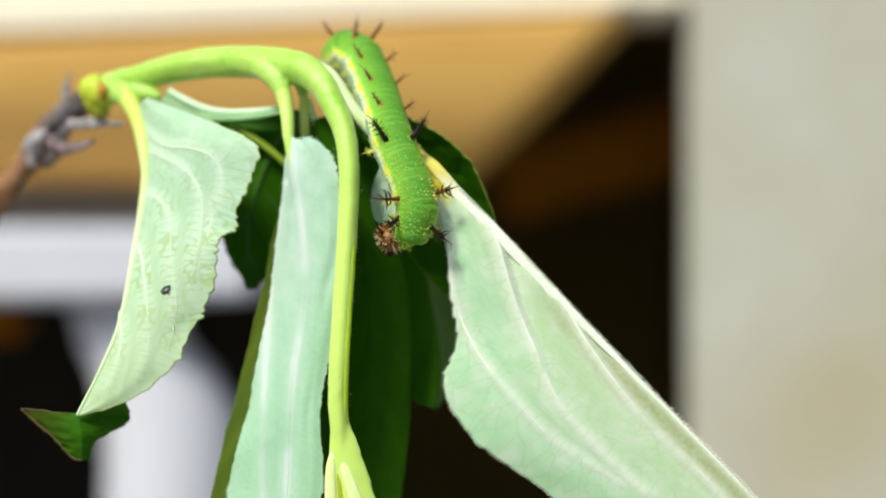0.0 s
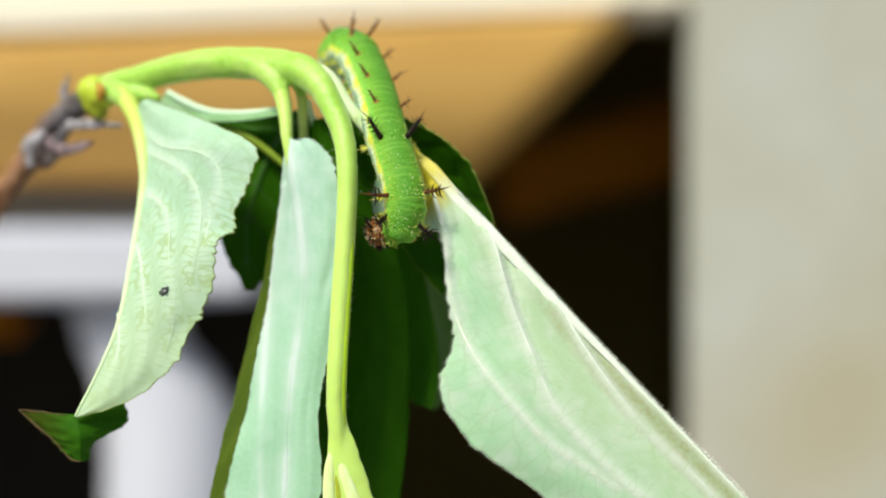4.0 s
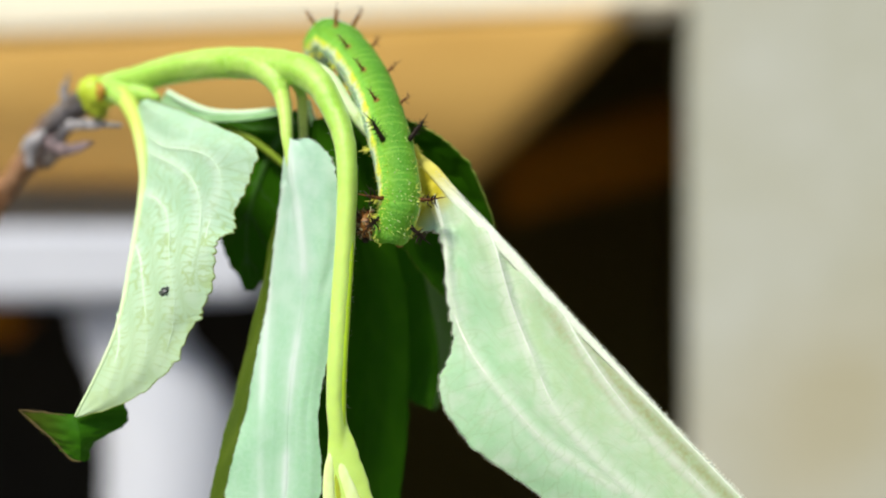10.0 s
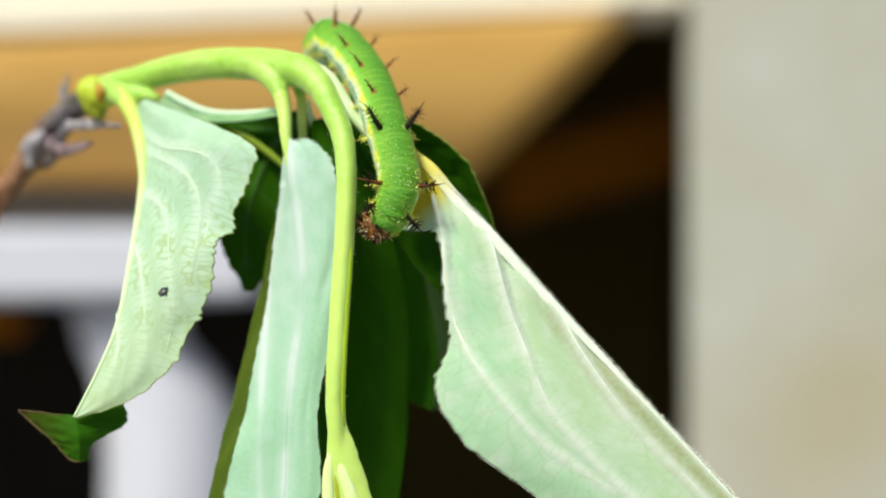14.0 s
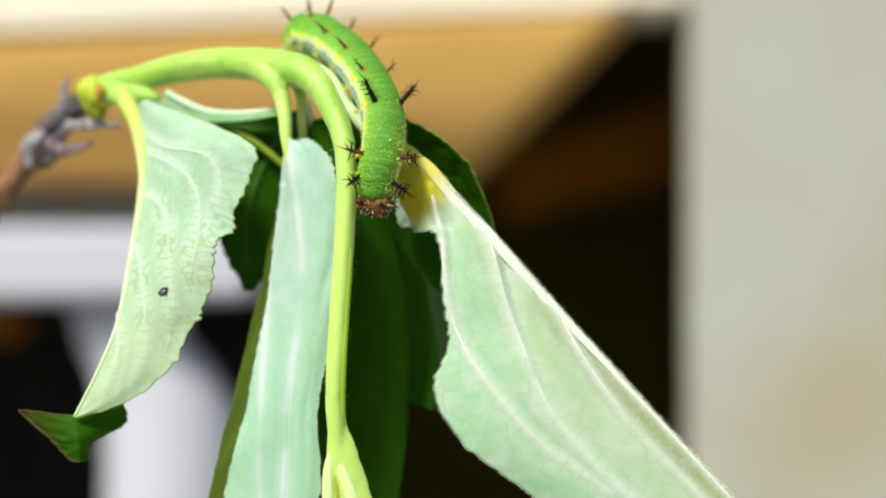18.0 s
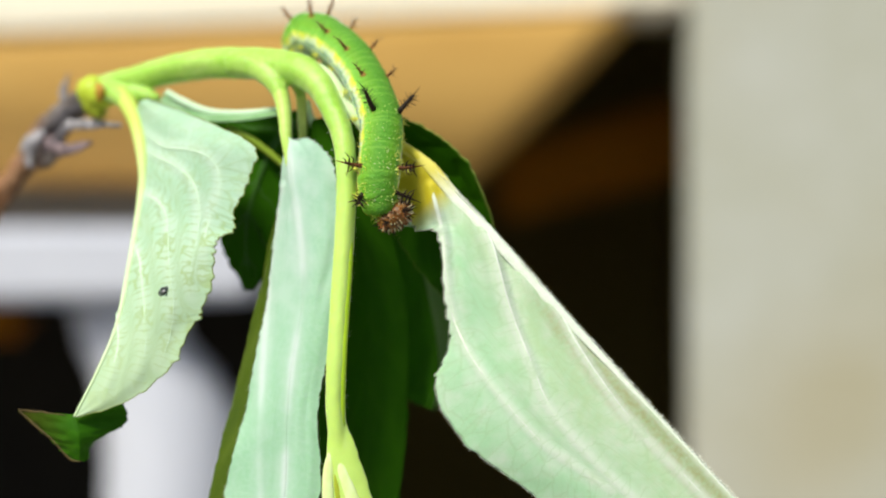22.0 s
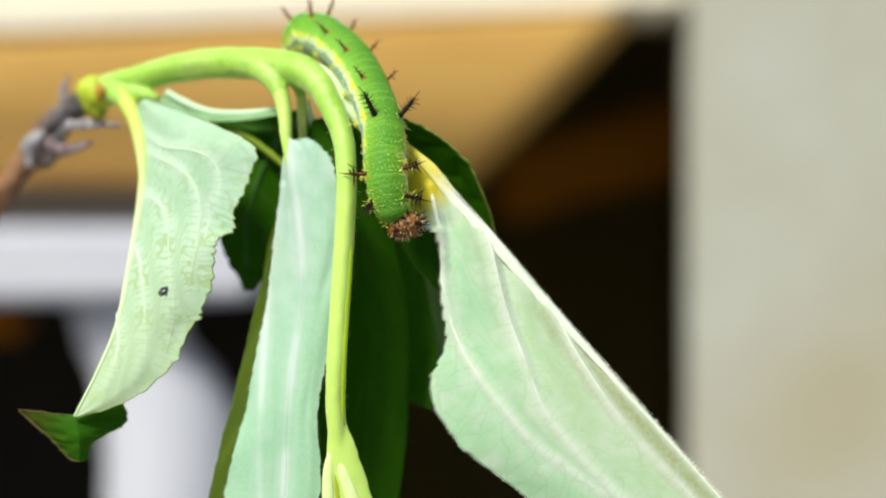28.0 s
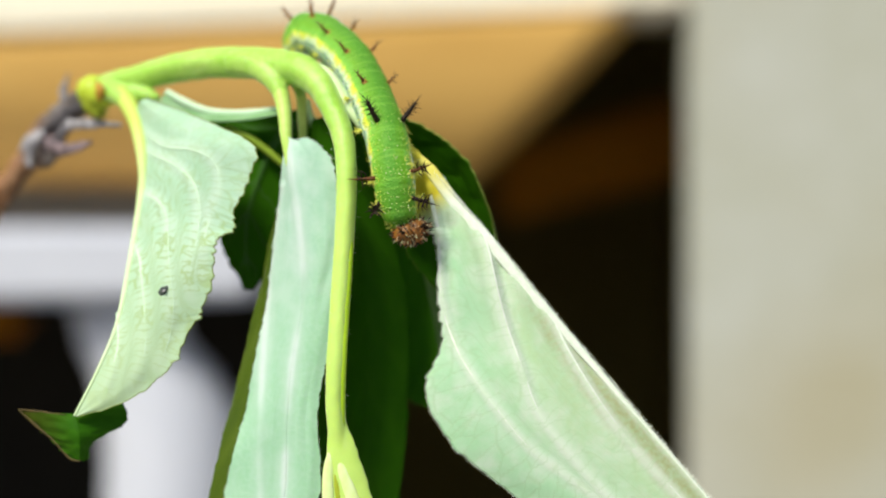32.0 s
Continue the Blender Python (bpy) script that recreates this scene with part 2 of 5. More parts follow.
SPINEBASE = mottled("spine_base_orange_brown", (0.20, 0.16, 0.010), (0.36, 0.17, 0.018), 900, 0.6, 0.2)
SPINERUST = mottled("spine_rust", (0.11, 0.045, 0.014), (0.25, 0.11, 0.035), 600, 0.65, 0.2, spec=0.15)
SPINEGREY = mottled("spine_tip_grey_brown", (0.09, 0.055, 0.035), (0.18, 0.11, 0.07), 600, 0.65, 0.2, spec=0.15)
SPINEMIX = mottled("spine_stalk_brown", (0.04, 0.014, 0.004), (0.16, 0.055, 0.010), 500, 0.55, 0.2, spec=0.2)
SPECK = mottled("granule_cream", (0.68, 0.74, 0.38), (0.78, 0.82, 0.55), 600, 0.5, 0.0)
SPECKGREEN = mottled("granule_yellow_green", (0.48, 0.66, 0.12), (0.62, 0.76, 0.26), 600, 0.5, 0.0)
SPECKYELLOW = mottled("bristle_yellow", (0.74, 0.74, 0.07), (0.82, 0.84, 0.20), 600, 0.5, 0.0)
BRISTLETAN = mottled("bristle_tan", (0.34, 0.24, 0.13), (0.55, 0.44, 0.28), 600, 0.5, 0.0)
HEADSKIN = mottled("head_brown", (0.07, 0.026, 0.006), (0.40, 0.17, 0.03), 500, 0.45, 0.4)


def skin():
    m, nt, b = material("caterpillar_skin", 0.62, 0.25)
    uv = nt.nodes.new("ShaderNodeUVMap")
    uv.uv_map = "UVMap"
    sep = nt.nodes.new("ShaderNodeSeparateXYZ")
    nt.links.new(uv.outputs[0], sep.inputs[0])
    wob = grain(nt, 700.0, 3)
    add = nt.nodes.new("ShaderNodeMath")
    add.operation = "MULTIPLY_ADD"
    nt.links.new(wob, add.inputs[0])
    add.inputs[1].default_value = 0.10
    nt.links.new(sep.outputs[0], add.inputs[2])
    g1, g2 = (0.088, 0.303, 0.019), (0.15, 0.378, 0.011)
    along = nt.nodes.new("ShaderNodeUVMap")
    along.uv_map = "Along"
    cut = nt.nodes.new("ShaderNodeSeparateXYZ")
    nt.links.new(along.outputs[0], cut.inputs[0])
    mid = ramp(nt, cut.outputs[0], [(0.35, (0, 0, 0)), (0.62, (1, 1, 1))])
    ring = ramp(nt, cut.outputs[0], [(0.0, (0.4, 0.4, 0.4)), (0.06, (0, 0, 0))])
    upper = [(0.10, g1), (0.28, g2), (0.36, (0.19, 0.50, 0.05)), (0.40, (0.27, 0.56, 0.06))]
    spot = ramp(nt, add.outputs[0], upper + [(0.43, (0.82, 0.82, 0.05)), (0.51, (0.86, 0.86, 0.20)), (0.55, (0.74, 0.82, 0.56)), (0.59, (0.34, 0.48, 0.44)), (0.65, (0.66, 0.77, 0.66))])
    gap = ramp(nt, add.outputs[0], upper + [(0.44, (0.70, 0.76, 0.16)), (0.49, (0.84, 0.88, 0.55)), (0.54, (0.66, 0.76, 0.68)), (0.57, (0.13, 0.22, 0.21)), (0.63, (0.62, 0.74, 0.66))])
    band = blend(nt, mid, gap, spot)
    band = blend(nt, ring, band, (0.26, 0.52, 0.07))
    fine = grain(nt, 1500.0, 4)
    blotch = grain(nt, 420.0, 3)
    band = blend(nt, ramp(nt, blotch, [(0.42, (0, 0, 0)), (0.75, (0.45, 0.45, 0.45))]), band, (0.72, 0.80, 0.62), "MULTIPLY")
    # faint crease shade of the wrinkles, multiplied into the skin colour
    wrinkle_shade = nt.nodes.new("ShaderNodeTexWave")
    wrinkle_shade.bands_direction = "Y"
    wrinkle_shade.inputs["Scale"].default_value = 2.2
    wrinkle_shade.inputs["Distortion"].default_value = 2.5
    nt.links.new(uv.outputs[0], wrinkle_shade.inputs["Vector"])
    band = blend(nt, ramp(nt, wrinkle_shade.outputs["Fac"], [(0.0, (0.15, 0.15, 0.15)), (0.25, (0, 0, 0))]), band, (0.70, 0.78, 0.60), "MULTIPLY")
    col = blend(nt, ramp(nt, fine, [(0.35, (0, 0, 0)), (0.8, (0.4, 0.4, 0.4))]), band, (0.20, 0.46, 0.07))
    nt.links.new(col, b.inputs["Base Color"])
    b.inputs["Subsurface Weight"].default_value = 0.2
    b.inputs["Subsurface Radius"].default_value = (0.0008, 0.0012, 0.0004)
    wv = nt.nodes.new("ShaderNodeTexWave")
    wv.bands_direction = "Y"
    wv.inputs["Scale"].default_value = 1.6
    wv.inputs["Distortion"].default_value = 0.6
    nt.links.new(uv.outputs[0], wv.inputs["Vector"])
    tub = nt.nodes.new("ShaderNodeTexVoronoi")
    tub.inputs["Scale"].default_value = 2300.0
    tc = nt.nodes.new("ShaderNodeTexCoord")
    nt.links.new(tc.outputs["Object"], tub.inputs["Vector"])
    dots = ramp(nt, tub.outputs["Distance"], [(0.0, (1, 1, 1)), (0.55, (0, 0, 0))])
    pale = ramp(nt, tub.outputs["Distance"], [(0.10, (0.55, 0.55, 0.55)), (0.26, (0, 0, 0))])
    nt.links.new(blend(nt, pale, col, (0.30, 0.56, 0.10)), b.inputs["Base Color"])
    relief(nt, b, blend(nt, 0.75, blend(nt, 0.4, wv.outputs["Color"], fine), dots), 0.55, 0.0003)
    return m


SKIN = skin()

WOOD = mottled("wood_honey", (0.52, 0.295, 0.078), (0.70, 0.43, 0.13), 3.0, 0.8, 0.2, 0.001, 6.0, (1, 1, 9), 0.15)
WOODDARK = mottled("wood_dark_brown", (0.20, 0.070, 0.002), (0.31, 0.115, 0.004), 5.0, 0.8, 0.2, 0.001, 6.0, (1, 1, 9), 0.1)
CREAM = mottled("paint_cream", (0.82, 0.745, 0.59), (0.88, 0.815, 0.67), 4.0, 0.7, 0.1, 0.0005)
PLASTER = mottled("plaster_beige", (0.43, 0.43, 0.355), (0.50, 0.505, 0.46), 9.0, 0.85, 0.3, 0.001)
nt = PLASTER.node_tree
body = nt.nodes["Principled BSDF"]
stain = ramp(nt, grain(nt, 6.0, 3), [(0.50, (0, 0, 0)), (0.68, (0.6, 0.6, 0.6))])
plain = blend(nt, stain, body.inputs["Base Color"].links[0].from_socket, (0.43, 0.405, 0.305))
# an old damp patch low on the wall
spot_at = nt.nodes.new("ShaderNodeTexCoord")
spot_map = node(nt, "ShaderNodeMapping", Location=(-0.307, -0.85, -EYE_Z + 0.060))
spot_map.vector_type = "POINT"
nt.links.new(blend(nt, 0.10, spot_at.outputs["Object"], grain(nt, 9.0, 3), "ADD"), spot_map.inputs[0])
spot_len = nt.nodes.new("ShaderNodeVectorMath")
spot_len.operation = "LENGTH"
nt.links.new(spot_map.outputs[0], spot_len.inputs[0])
damp = ramp(nt, spot_len.outputs["Value"], [(0.02, (0.5, 0.5, 0.5)), (0.05, (0.28, 0.28, 0.28)), (0.10, (0, 0, 0))])
nt.links.new(blend(nt, damp, plain, (0.38, 0.31, 0.155)), body.inputs["Base Color"])
WHITE = mottled("paint_white", (0.53, 0.545, 0.625), (0.61, 0.62, 0.70), 6.0, 0.6, 0.1, 0.0005)
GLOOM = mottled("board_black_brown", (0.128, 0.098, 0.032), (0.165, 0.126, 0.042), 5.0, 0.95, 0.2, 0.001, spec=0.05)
# near-black that stands in for the shade behind the table
BLACK = mottled("panel_shade_black", (0.011, 0.010, 0.009), (0.018, 0.016, 0.013), 5.0, 0.95, 0.2, 0.001, spec=0.05)
PAVING = mottled("paving_grey", (0.20, 0.19, 0.17), (0.30, 0.28, 0.25), 3.0, 0.9, 0.3, 0.002)

# ---- mesh tools ----


def part(name, bm, mats, parent=None, label="", smooth=True):
    me = bpy.data.meshes.new(name)
    bm.to_mesh(me)
    bm.free()
    for m in mats if isinstance(mats, (list, tuple)) else [mats]:
        me.materials.append(m)
    if smooth:
        for p in me.polygons:
            p.use_smooth = True
    ob = new(name, me)
    if parent:
        ob.parent = parent
    if label:
        ob["label"] = label
    return ob


def curve(points, n):
    """A smooth curve of n places through a few points."""
    p = np.array(points, float)
    p = np.vstack([2 * p[0] - p[1], p, 2 * p[-1] - p[-2]])
    out = []
    for s in np.linspace(0, len(p) - 3 - 1e-9, n):
        i, f = int(s), s - int(s)
        a, b, c, d = p[i:i + 4]
        out.append(0.5 * (2 * b + (c - a) * f + (2 * a - 5 * b + 4 * c - d) * f * f + (3 * b - a - 3 * c + d) * f ** 3))
    return np.array(out)


def add_tube(bm, path, radii, sides=10, flat=1.0, lump=0.0, seed=0.0, mat=0, ridge=0.0):
    """A closed, tapering tube along a path, in metres."""
    path = [Vector(p) for p in path]
    n = len(path)
    side, rings = None, []
    for i, p in enumerate(path):
        t = (path[min(i + 1, n - 1)] - path[max(i - 1, 0)]).normalized()
        if side is None:
            side = t.cross(Vector((0, 1, 0)))
            if side.length < 0.2:
                side = t.cross(Vector((1, 0, 0)))
        side = (side - t * side.dot(t)).normalized()
        up = side.cross(t)
        ring = []
        for k in range(sides):
            a = 2 * math.pi * k / sides
            r = radii[i]
            if lump:
                r *= 1 + lump * noise.noise(Vector((math.cos(a) * 1.3 + seed, math.sin(a) * 1.3, i * 0.45 + seed)))
            r *= 1 + ridge * math.cos(5 * a + i * 0.02)
            ring.append(bm.verts.new(p + side * (math.cos(a) * r) + up * (math.sin(a) * r * flat)))
        rings.append(ring)
    for a, b in zip(rings, rings[1:]):
        for k in range(sides):
            f = bm.faces.new((a[k], a[(k + 1) % sides], b[(k + 1) % sides], b[k]))
            f.material_index = mat
    bm.faces.new(rings[0][::-1]).material_index = mat
    bm.faces.new(rings[-1]).material_index = mat


def tube(points, radii, n=24, **more):
    """A tube through points given in millimetres."""
    bm = bmesh.new()
    path = curve(points, n) * 0.001
    r = np.interp(np.linspace(0, 1, n), np.linspace(0, 1, len(radii)), radii) * 0.001
    add_tube(bm, path, list(r), **more)
    bmesh.ops.recalc_face_normals(bm, faces=bm.faces)
    return bm


def block(x0, x1, y0, y1, z0, z1, bevel=0.004):
    bm = bmesh.new()
    bmesh.ops.create_cube(bm, size=1)
    for v in bm.verts:
        v.co = Vector(((x0 + x1) / 2 + v.co.x * (x1 - x0), (y0 + y1) / 2 + v.co.y * (y1 - y0), (z0 + z1) / 2 + v.co.z * (z1 - z0)))
    if bevel:
        bmesh.ops.bevel(bm, geom=bm.edges[:], offset=bevel, segments=2, affect="EDGES")
    return bm


# ---- the place behind: plaster wall with a deep dark recess ----


def slab(outline, y0, y1, bevel=0.004, steps=2):
    """A board of thickness y0 to y1 whose front has the outline (x, z), z counted from the eye's height."""
    bm = bmesh.new()
    face = bm.faces.new([bm.verts.new((x, y0, EYE_Z + z)) for x, z in outline])
    ext = bmesh.ops.extrude_face_region(bm, geom=[face])
    for v in ext["geom"]:
        if isinstance(v, bmesh.types.BMVert):
            v.co.y = y1
    bmesh.ops.recalc_face_normals(bm, faces=bm.faces)
    bmesh.ops.bevel(bm, geom=bm.edges[:], offset=bevel, segments=steps, affect="EDGES")
    return bm


def structure(name, bm, mat, label, category="wall"):
    return tagged(part(name, bm, mat, smooth=False), label, category, kind="structure")


bm = bmesh.new()
bmesh.ops.create_grid(bm, x_segments=8, y_segments=8, size=150)
structure("ground", bm, PAVING, "grey concrete ground reaching to the horizon", "ground")
structure("wall_east", block(0.164, 4.0, 0.80, 0.828, -0.02, 2.6, 0.004), PLASTER, "beige plaster wall pier beside a dark recess")
structure("lintel", block(-3.0, 0.1625, 0.80, 0.862, EYE_Z + 0.1568, 2.6, 0.006), CREAM, "cream painted beam over a dark recess", "beam")
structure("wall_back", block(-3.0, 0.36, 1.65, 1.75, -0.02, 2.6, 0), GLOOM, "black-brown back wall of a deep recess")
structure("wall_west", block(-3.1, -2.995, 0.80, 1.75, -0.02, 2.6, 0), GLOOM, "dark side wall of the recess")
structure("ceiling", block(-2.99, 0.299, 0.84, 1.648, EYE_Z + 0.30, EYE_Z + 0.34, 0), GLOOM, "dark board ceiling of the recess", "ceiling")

# unseen slab, added to keep sunlit ground from brightening the recess
structure("bounce_blocker_floor", block(-2.99, 0.299, 0.834, 1.648, 0.002, 0.014, 0), GLOOM, "unseen dark slab added on the recess floor to cut bounced light", "floor")
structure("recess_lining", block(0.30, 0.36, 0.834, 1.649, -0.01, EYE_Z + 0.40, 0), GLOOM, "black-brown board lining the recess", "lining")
bm = bmesh.new()
NX, NZ = 60, 20
front, rear = [], []
for i in range(NX + 1):
    f, b_ = [], []
    for j in range(NZ + 1):
        h = j / NZ
        right = 0.128 - 0.127 * h
        x = -0.90 + (right + 0.90) * (i / NX) ** 0.5
        z = EYE_Z + (1 - h) * (0.154 + 0.047 * (x - 0.122)) + h * (0.047 - 0.017 * max(0.0, 1 + (x - 0.02) / 0.25))
        y = 0.790 + 0.085 * (1 - math.sqrt(1 - max(0.0, h - 0.10) ** 2 / 0.82)) + 0.03 * max(0.0, 1 - (right - x) / 0.022) ** 2.5
        f.append(bm.verts.new((x, y, z)))
        b_.append(bm.verts.new((x, 0.90, z)))
    front.append(f)
    rear.append(b_)
for i in range(NX):
    for j in range(NZ):
        bm.faces.new((front[i][j], front[i][j + 1], front[i + 1][j + 1], front[i + 1][j]))
        bm.faces.new((rear[i][j], rear[i + 1][j], rear[i + 1][j + 1], rear[i][j + 1]))
for i in range(NX):
    for j in (0, NZ):
        bm.faces.new((front[i][j], front[i + 1][j], rear[i + 1][j], rear[i][j]))
for j in range(NZ):
    for i in (0, NX):
        bm.faces.new((front[i][j], front[i][j + 1], rear[i][j + 1], rear[i][j]))
bmesh.ops.recalc_face_normals(bm, faces=bm.faces)
tagged(part("wooden_beam", bm, WOOD), "honey-coloured rounded wooden beam fixed under the cream lintel, out of focus", "wooden beam")
tagged(part("cream_batten", slab([(-0.90, 0.1655), (0.120, 0.1655), (0.112, 0.157), (-0.90, 0.118)], 0.792, 0.822, 0.001), CREAM, smooth=False),
       "narrow cream painted batten above the wooden beam", "batten")
tagged(part("grey_board", slab([(-0.92, 0.046), (-0.02, 0.05), (-0.02, -0.03), (-0.92, -0.03)], 0.905, 0.925), mottled("wood_weathered", (0.27, 0.235, 0.19), (0.37, 0.32, 0.26), 6.0, 0.85), smooth=False),
       "weathered grey-brown board behind the white table", "board")
tagged(part("brown_crossbar", slab([(0.048, 0.083), (0.295, 0.160), (0.295, 0.085), (0.048, 0.022)], 1.02, 1.05, 0.008), WOODDARK, smooth=False),
       "dark brown wooden crossbar inside the shaded recess", "crossbar")
tagged(part("brown_crossbar", slab([(-0.90, -0.040), (-0.330, -0.043), (-0.326, -0.072), (-0.90, -0.075)], 0.96, 0.99, 0.012), WOODDARK, smooth=False),
       "dark brown wooden bar under the white table", "crossbar")

# added panel: holds the dark of the recess behind the table
tagged(part("shade_panel", slab([(-0.95, -0.035), (-0.06, -0.035), (-0.06, -0.748), (-0.95, -0.748)], 1.125, 1.145, 0.002), BLACK, smooth=False), "added near-black panel standing in for the deep shade behind the white table", "panel")
table = tagged(new("white_table"), "white painted pedestal table standing before the recess, out of focus", "table")
part("tabletop", slab([(-0.80, 0.0137), (-0.135, 0.0137), (-0.110, 0.006), (-0.112, -0.030), (-0.80, -0.040)], 0.72, 1.10, 0.006, 3), WHITE, table, smooth=False)
bm = bmesh.new()
profile = [(0.0, 0.17, -0.165), (0.03, 0.17, -0.165), (0.08, 0.075, -0.165), (EYE_Z - 0.26, 0.050, -0.168), (EYE_Z - 0.135, 0.045, -0.170), (EYE_Z - 0.105, 0.042, -0.174),
           (EYE_Z - 0.080, 0.038, -0.184), (EYE_Z - 0.060, 0.034, -0.198), (EYE_Z - 0.048, 0.033, -0.201), (EYE_Z - 0.037, 0.037, -0.201)]
rings = [[bm.verts.new((c + r * math.cos(k * math.pi / 18), 0.78 + r * math.sin(k * math.pi / 18), z)) for k in range(36)] for z, r, c in profile]
for a, b in zip(rings, rings[1:]):
    for k in range(36):
        bm.faces.new((a[k], a[(k + 1) % 36], b[(k + 1) % 36], b[k]))
bm.faces.new(rings[0][::-1])
bm.faces.new(rings[-1])
part("pedestal", bm, WHITE, table)


# ---- the branch ----


def nearest_vein(points, paths):
    """Distance to the nearest vein in the leaf's plane, the way along that vein, and the signed distance to its upper side."""
    best = np.full(len(points), 1e9)
    arc, aside = np.zeros(len(points)), np.zeros(len(points))
    total, weight = np.zeros(len(points)), np.zeros(len(points))
    for line in paths:
        step = np.gradient(line, axis=0)
        run = np.concatenate([[0], np.cumsum(np.linalg.norm(np.diff(line, axis=0), axis=1))])
        dx, dz = points[:, 0][:, None] - line[None, :, 0], points[:, 2][:, None] - line[None, :, 2]
        gap = np.hypot(dx, dz)
        k = gap.argmin(axis=1)
        row = np.arange(len(points))
        turn = np.sign(step[k, 0] * dz[row, k] - step[k, 2] * dx[row, k])
        closer = gap[row, k] < best
        best = np.where(closer, gap[row, k], best)
        arc = np.where(closer, run[k], arc)
        w = 1 / (gap[row, k] + 0.05) ** 6
        total, weight = total + w * run[k], weight + w
        aside = np.where(closer, gap[row, k] * turn, aside)
    return best, arc, aside, total / weight


def leaf(name, parent, mid, edges, label, teeth=30, tooth=0.5, veins=7, lean=0.16, bulge=1.0, quilt=0.25, front="pale",
         rib=0.9, ribmat=None, veinmat=None, pale=None, vstart=0.0, sway=0.35, bend=0.9, thick=0.25, fringe=0, margin=None, seed=0, ribs=True, veinr=0.34, lines=None, crease=0.0, flare=1.0, keep=0.6, downy=False, hem=0.0, ridge_up=0.34):
    """A leaf blade with thickness: pale underside, dark upper side, toothed margin, raised ribs. The midrib and the margins
    are smooth curves in millimetres; each margin runs from base to tip."""
    rnd = random.Random(seed)
    nu, nv = (260, 64) if lines else (220, 24)
    paths = [curve(p, 160) for p in lines or []]
    m = curve(mid, nu)
    bm = bmesh.new()
    uvl = bm.loops.layers.uv.new("UVMap")
    span = bm.loops.layers.uv.new("Span")
    veinl = bm.loops.layers.uv.new("Vein")
    sheets = {}
    for side, e in enumerate(edges):
        e = curve(e, nu)
        across = e - m
        u = np.linspace(0, 1, nu)
        out = across / np.maximum(np.linalg.norm(across, axis=1), 1e-6)[:, None]
        saw = (u * teeth + 0.25 * np.sin(u * 23 + seed)) % 1.0
        size = tooth * np.array([max(0.15, 0.7 + 1.5 * noise.noise(Vector((a * 21 + seed * 3, seed, side)))) for a in u])
        fine = (u * teeth * 2.7) % 1.0
        jag = out * ((np.where(saw < 0.8, saw / 0.8, (1 - saw) / 0.2) + 0.35 * fine) * size * np.sin(np.pi * np.clip(u, 0.0, 1)) ** 0.3)[:, None]
        along = np.gradient(m, axis=0)
        nrm = np.cross(along, out)
        nrm /= np.maximum(np.linalg.norm(nrm, axis=1), 1e-6)[:, None]
        nrm *= np.where(nrm[:, 1] > 0, -1, 1)[:, None]
        if np.mean(nrm[:, 1]) > 0:
            nrm = -nrm
        width = np.linalg.norm(e - m, axis=1)
        grid = np.zeros((nu, nv + 1, 3))
        reach = np.zeros((nu, nv + 1, 2))
        for j in range(nv + 1):
            v = j / nv
            phase = (u - vstart - lean * v ** bend) * (veins + 1)
            phase = phase + np.array([sway * noise.noise(Vector((a, v * 3.5, seed))) for a in phase])
            d = np.abs(phase - np.round(phase))
            ridge = np.exp(-(d / 0.2) ** 2) * (0.25 if v < 0.02 or v > 0.97 else 1)
            pillow = bulge * np.sin(np.pi * v) * width / 20 + quilt * np.clip(u * 5, 0.15, 1) * (0.5 - ridge) * np.sin(np.pi * min(v * 1.05, 1)) ** 0.5
            reach[:, j, 0], reach[:, j, 1] = d, v * 7
            if lines:
                dist, arc, aside, rung = nearest_vein(m + (e - m) * v, paths)
                reach[:, j, 0], reach[:, j, 1] = (np.minimum(dist, v * width * 0.8) if downy else dist) / 8, rung / 8
                fade = np.exp(-arc / 30) * math.sin(math.pi * min(max(v, 0.12 if len(edges) > 1 else 0.0) * 1.05, 1)) ** 0.3
                pillow = (bulge * math.sin(math.pi * v) * width / 20 + fade * (ridge_up * np.exp(-(dist / 0.9) ** 2) - quilt * np.exp(-((dist - 1.5) / 0.9) ** 2))
                          - crease * np.clip((u - 0.22) / 0.12, 0, 1) * np.exp(-((aside - 1.7) / 1.2) ** 2) * np.exp(-arc / 22))
            wav = np.array([0.35 * noise.noise(Vector((a * 9 + seed, v * 3 + side * 5, seed))) for a in u]) * v
            near_mid = min(1.0, v / 0.15) if len(edges) > 1 else 1.0
            grid[:, j] = m + (e - m) * v + jag * v ** 14 + (nrm * near_mid + np.array([0, near_mid - 1, 0])) * (pillow + wav * 1.2)[:, None]
        sheets[side] = (grid, nrm)
        f0 = [[bm.verts.new(Vector(grid[i, j] * 0.001)) for j in range(nv + 1)] for i in range(nu)]
        f1 = [[bm.verts.new(Vector((grid[i, j] - nrm[i] * thick) * 0.001)) for j in range(nv + 1)] for i in range(nu)]
        near, far = (0, 1) if front == "pale" else (1, 0)
        for i in range(nu - 1):
            for j in range(nv):
                fa = bm.faces.new((f0[i][j], f0[i + 1][j], f0[i + 1][j + 1], f0[i][j + 1]))
                fb = bm.faces.new((f1[i][j], f1[i][j + 1], f1[i + 1][j + 1], f1[i + 1][j]))
                fa.material_index, fb.material_index = near, far
                for f, corners in ((fa, ((i, j), (i + 1, j), (i + 1, j + 1), (i, j + 1))), (fb, ((i, j), (i, j + 1), (i + 1, j + 1), (i + 1, j)))):
                    for lp, (ii, jj) in zip(f.loops, corners):
                        v = jj / nv
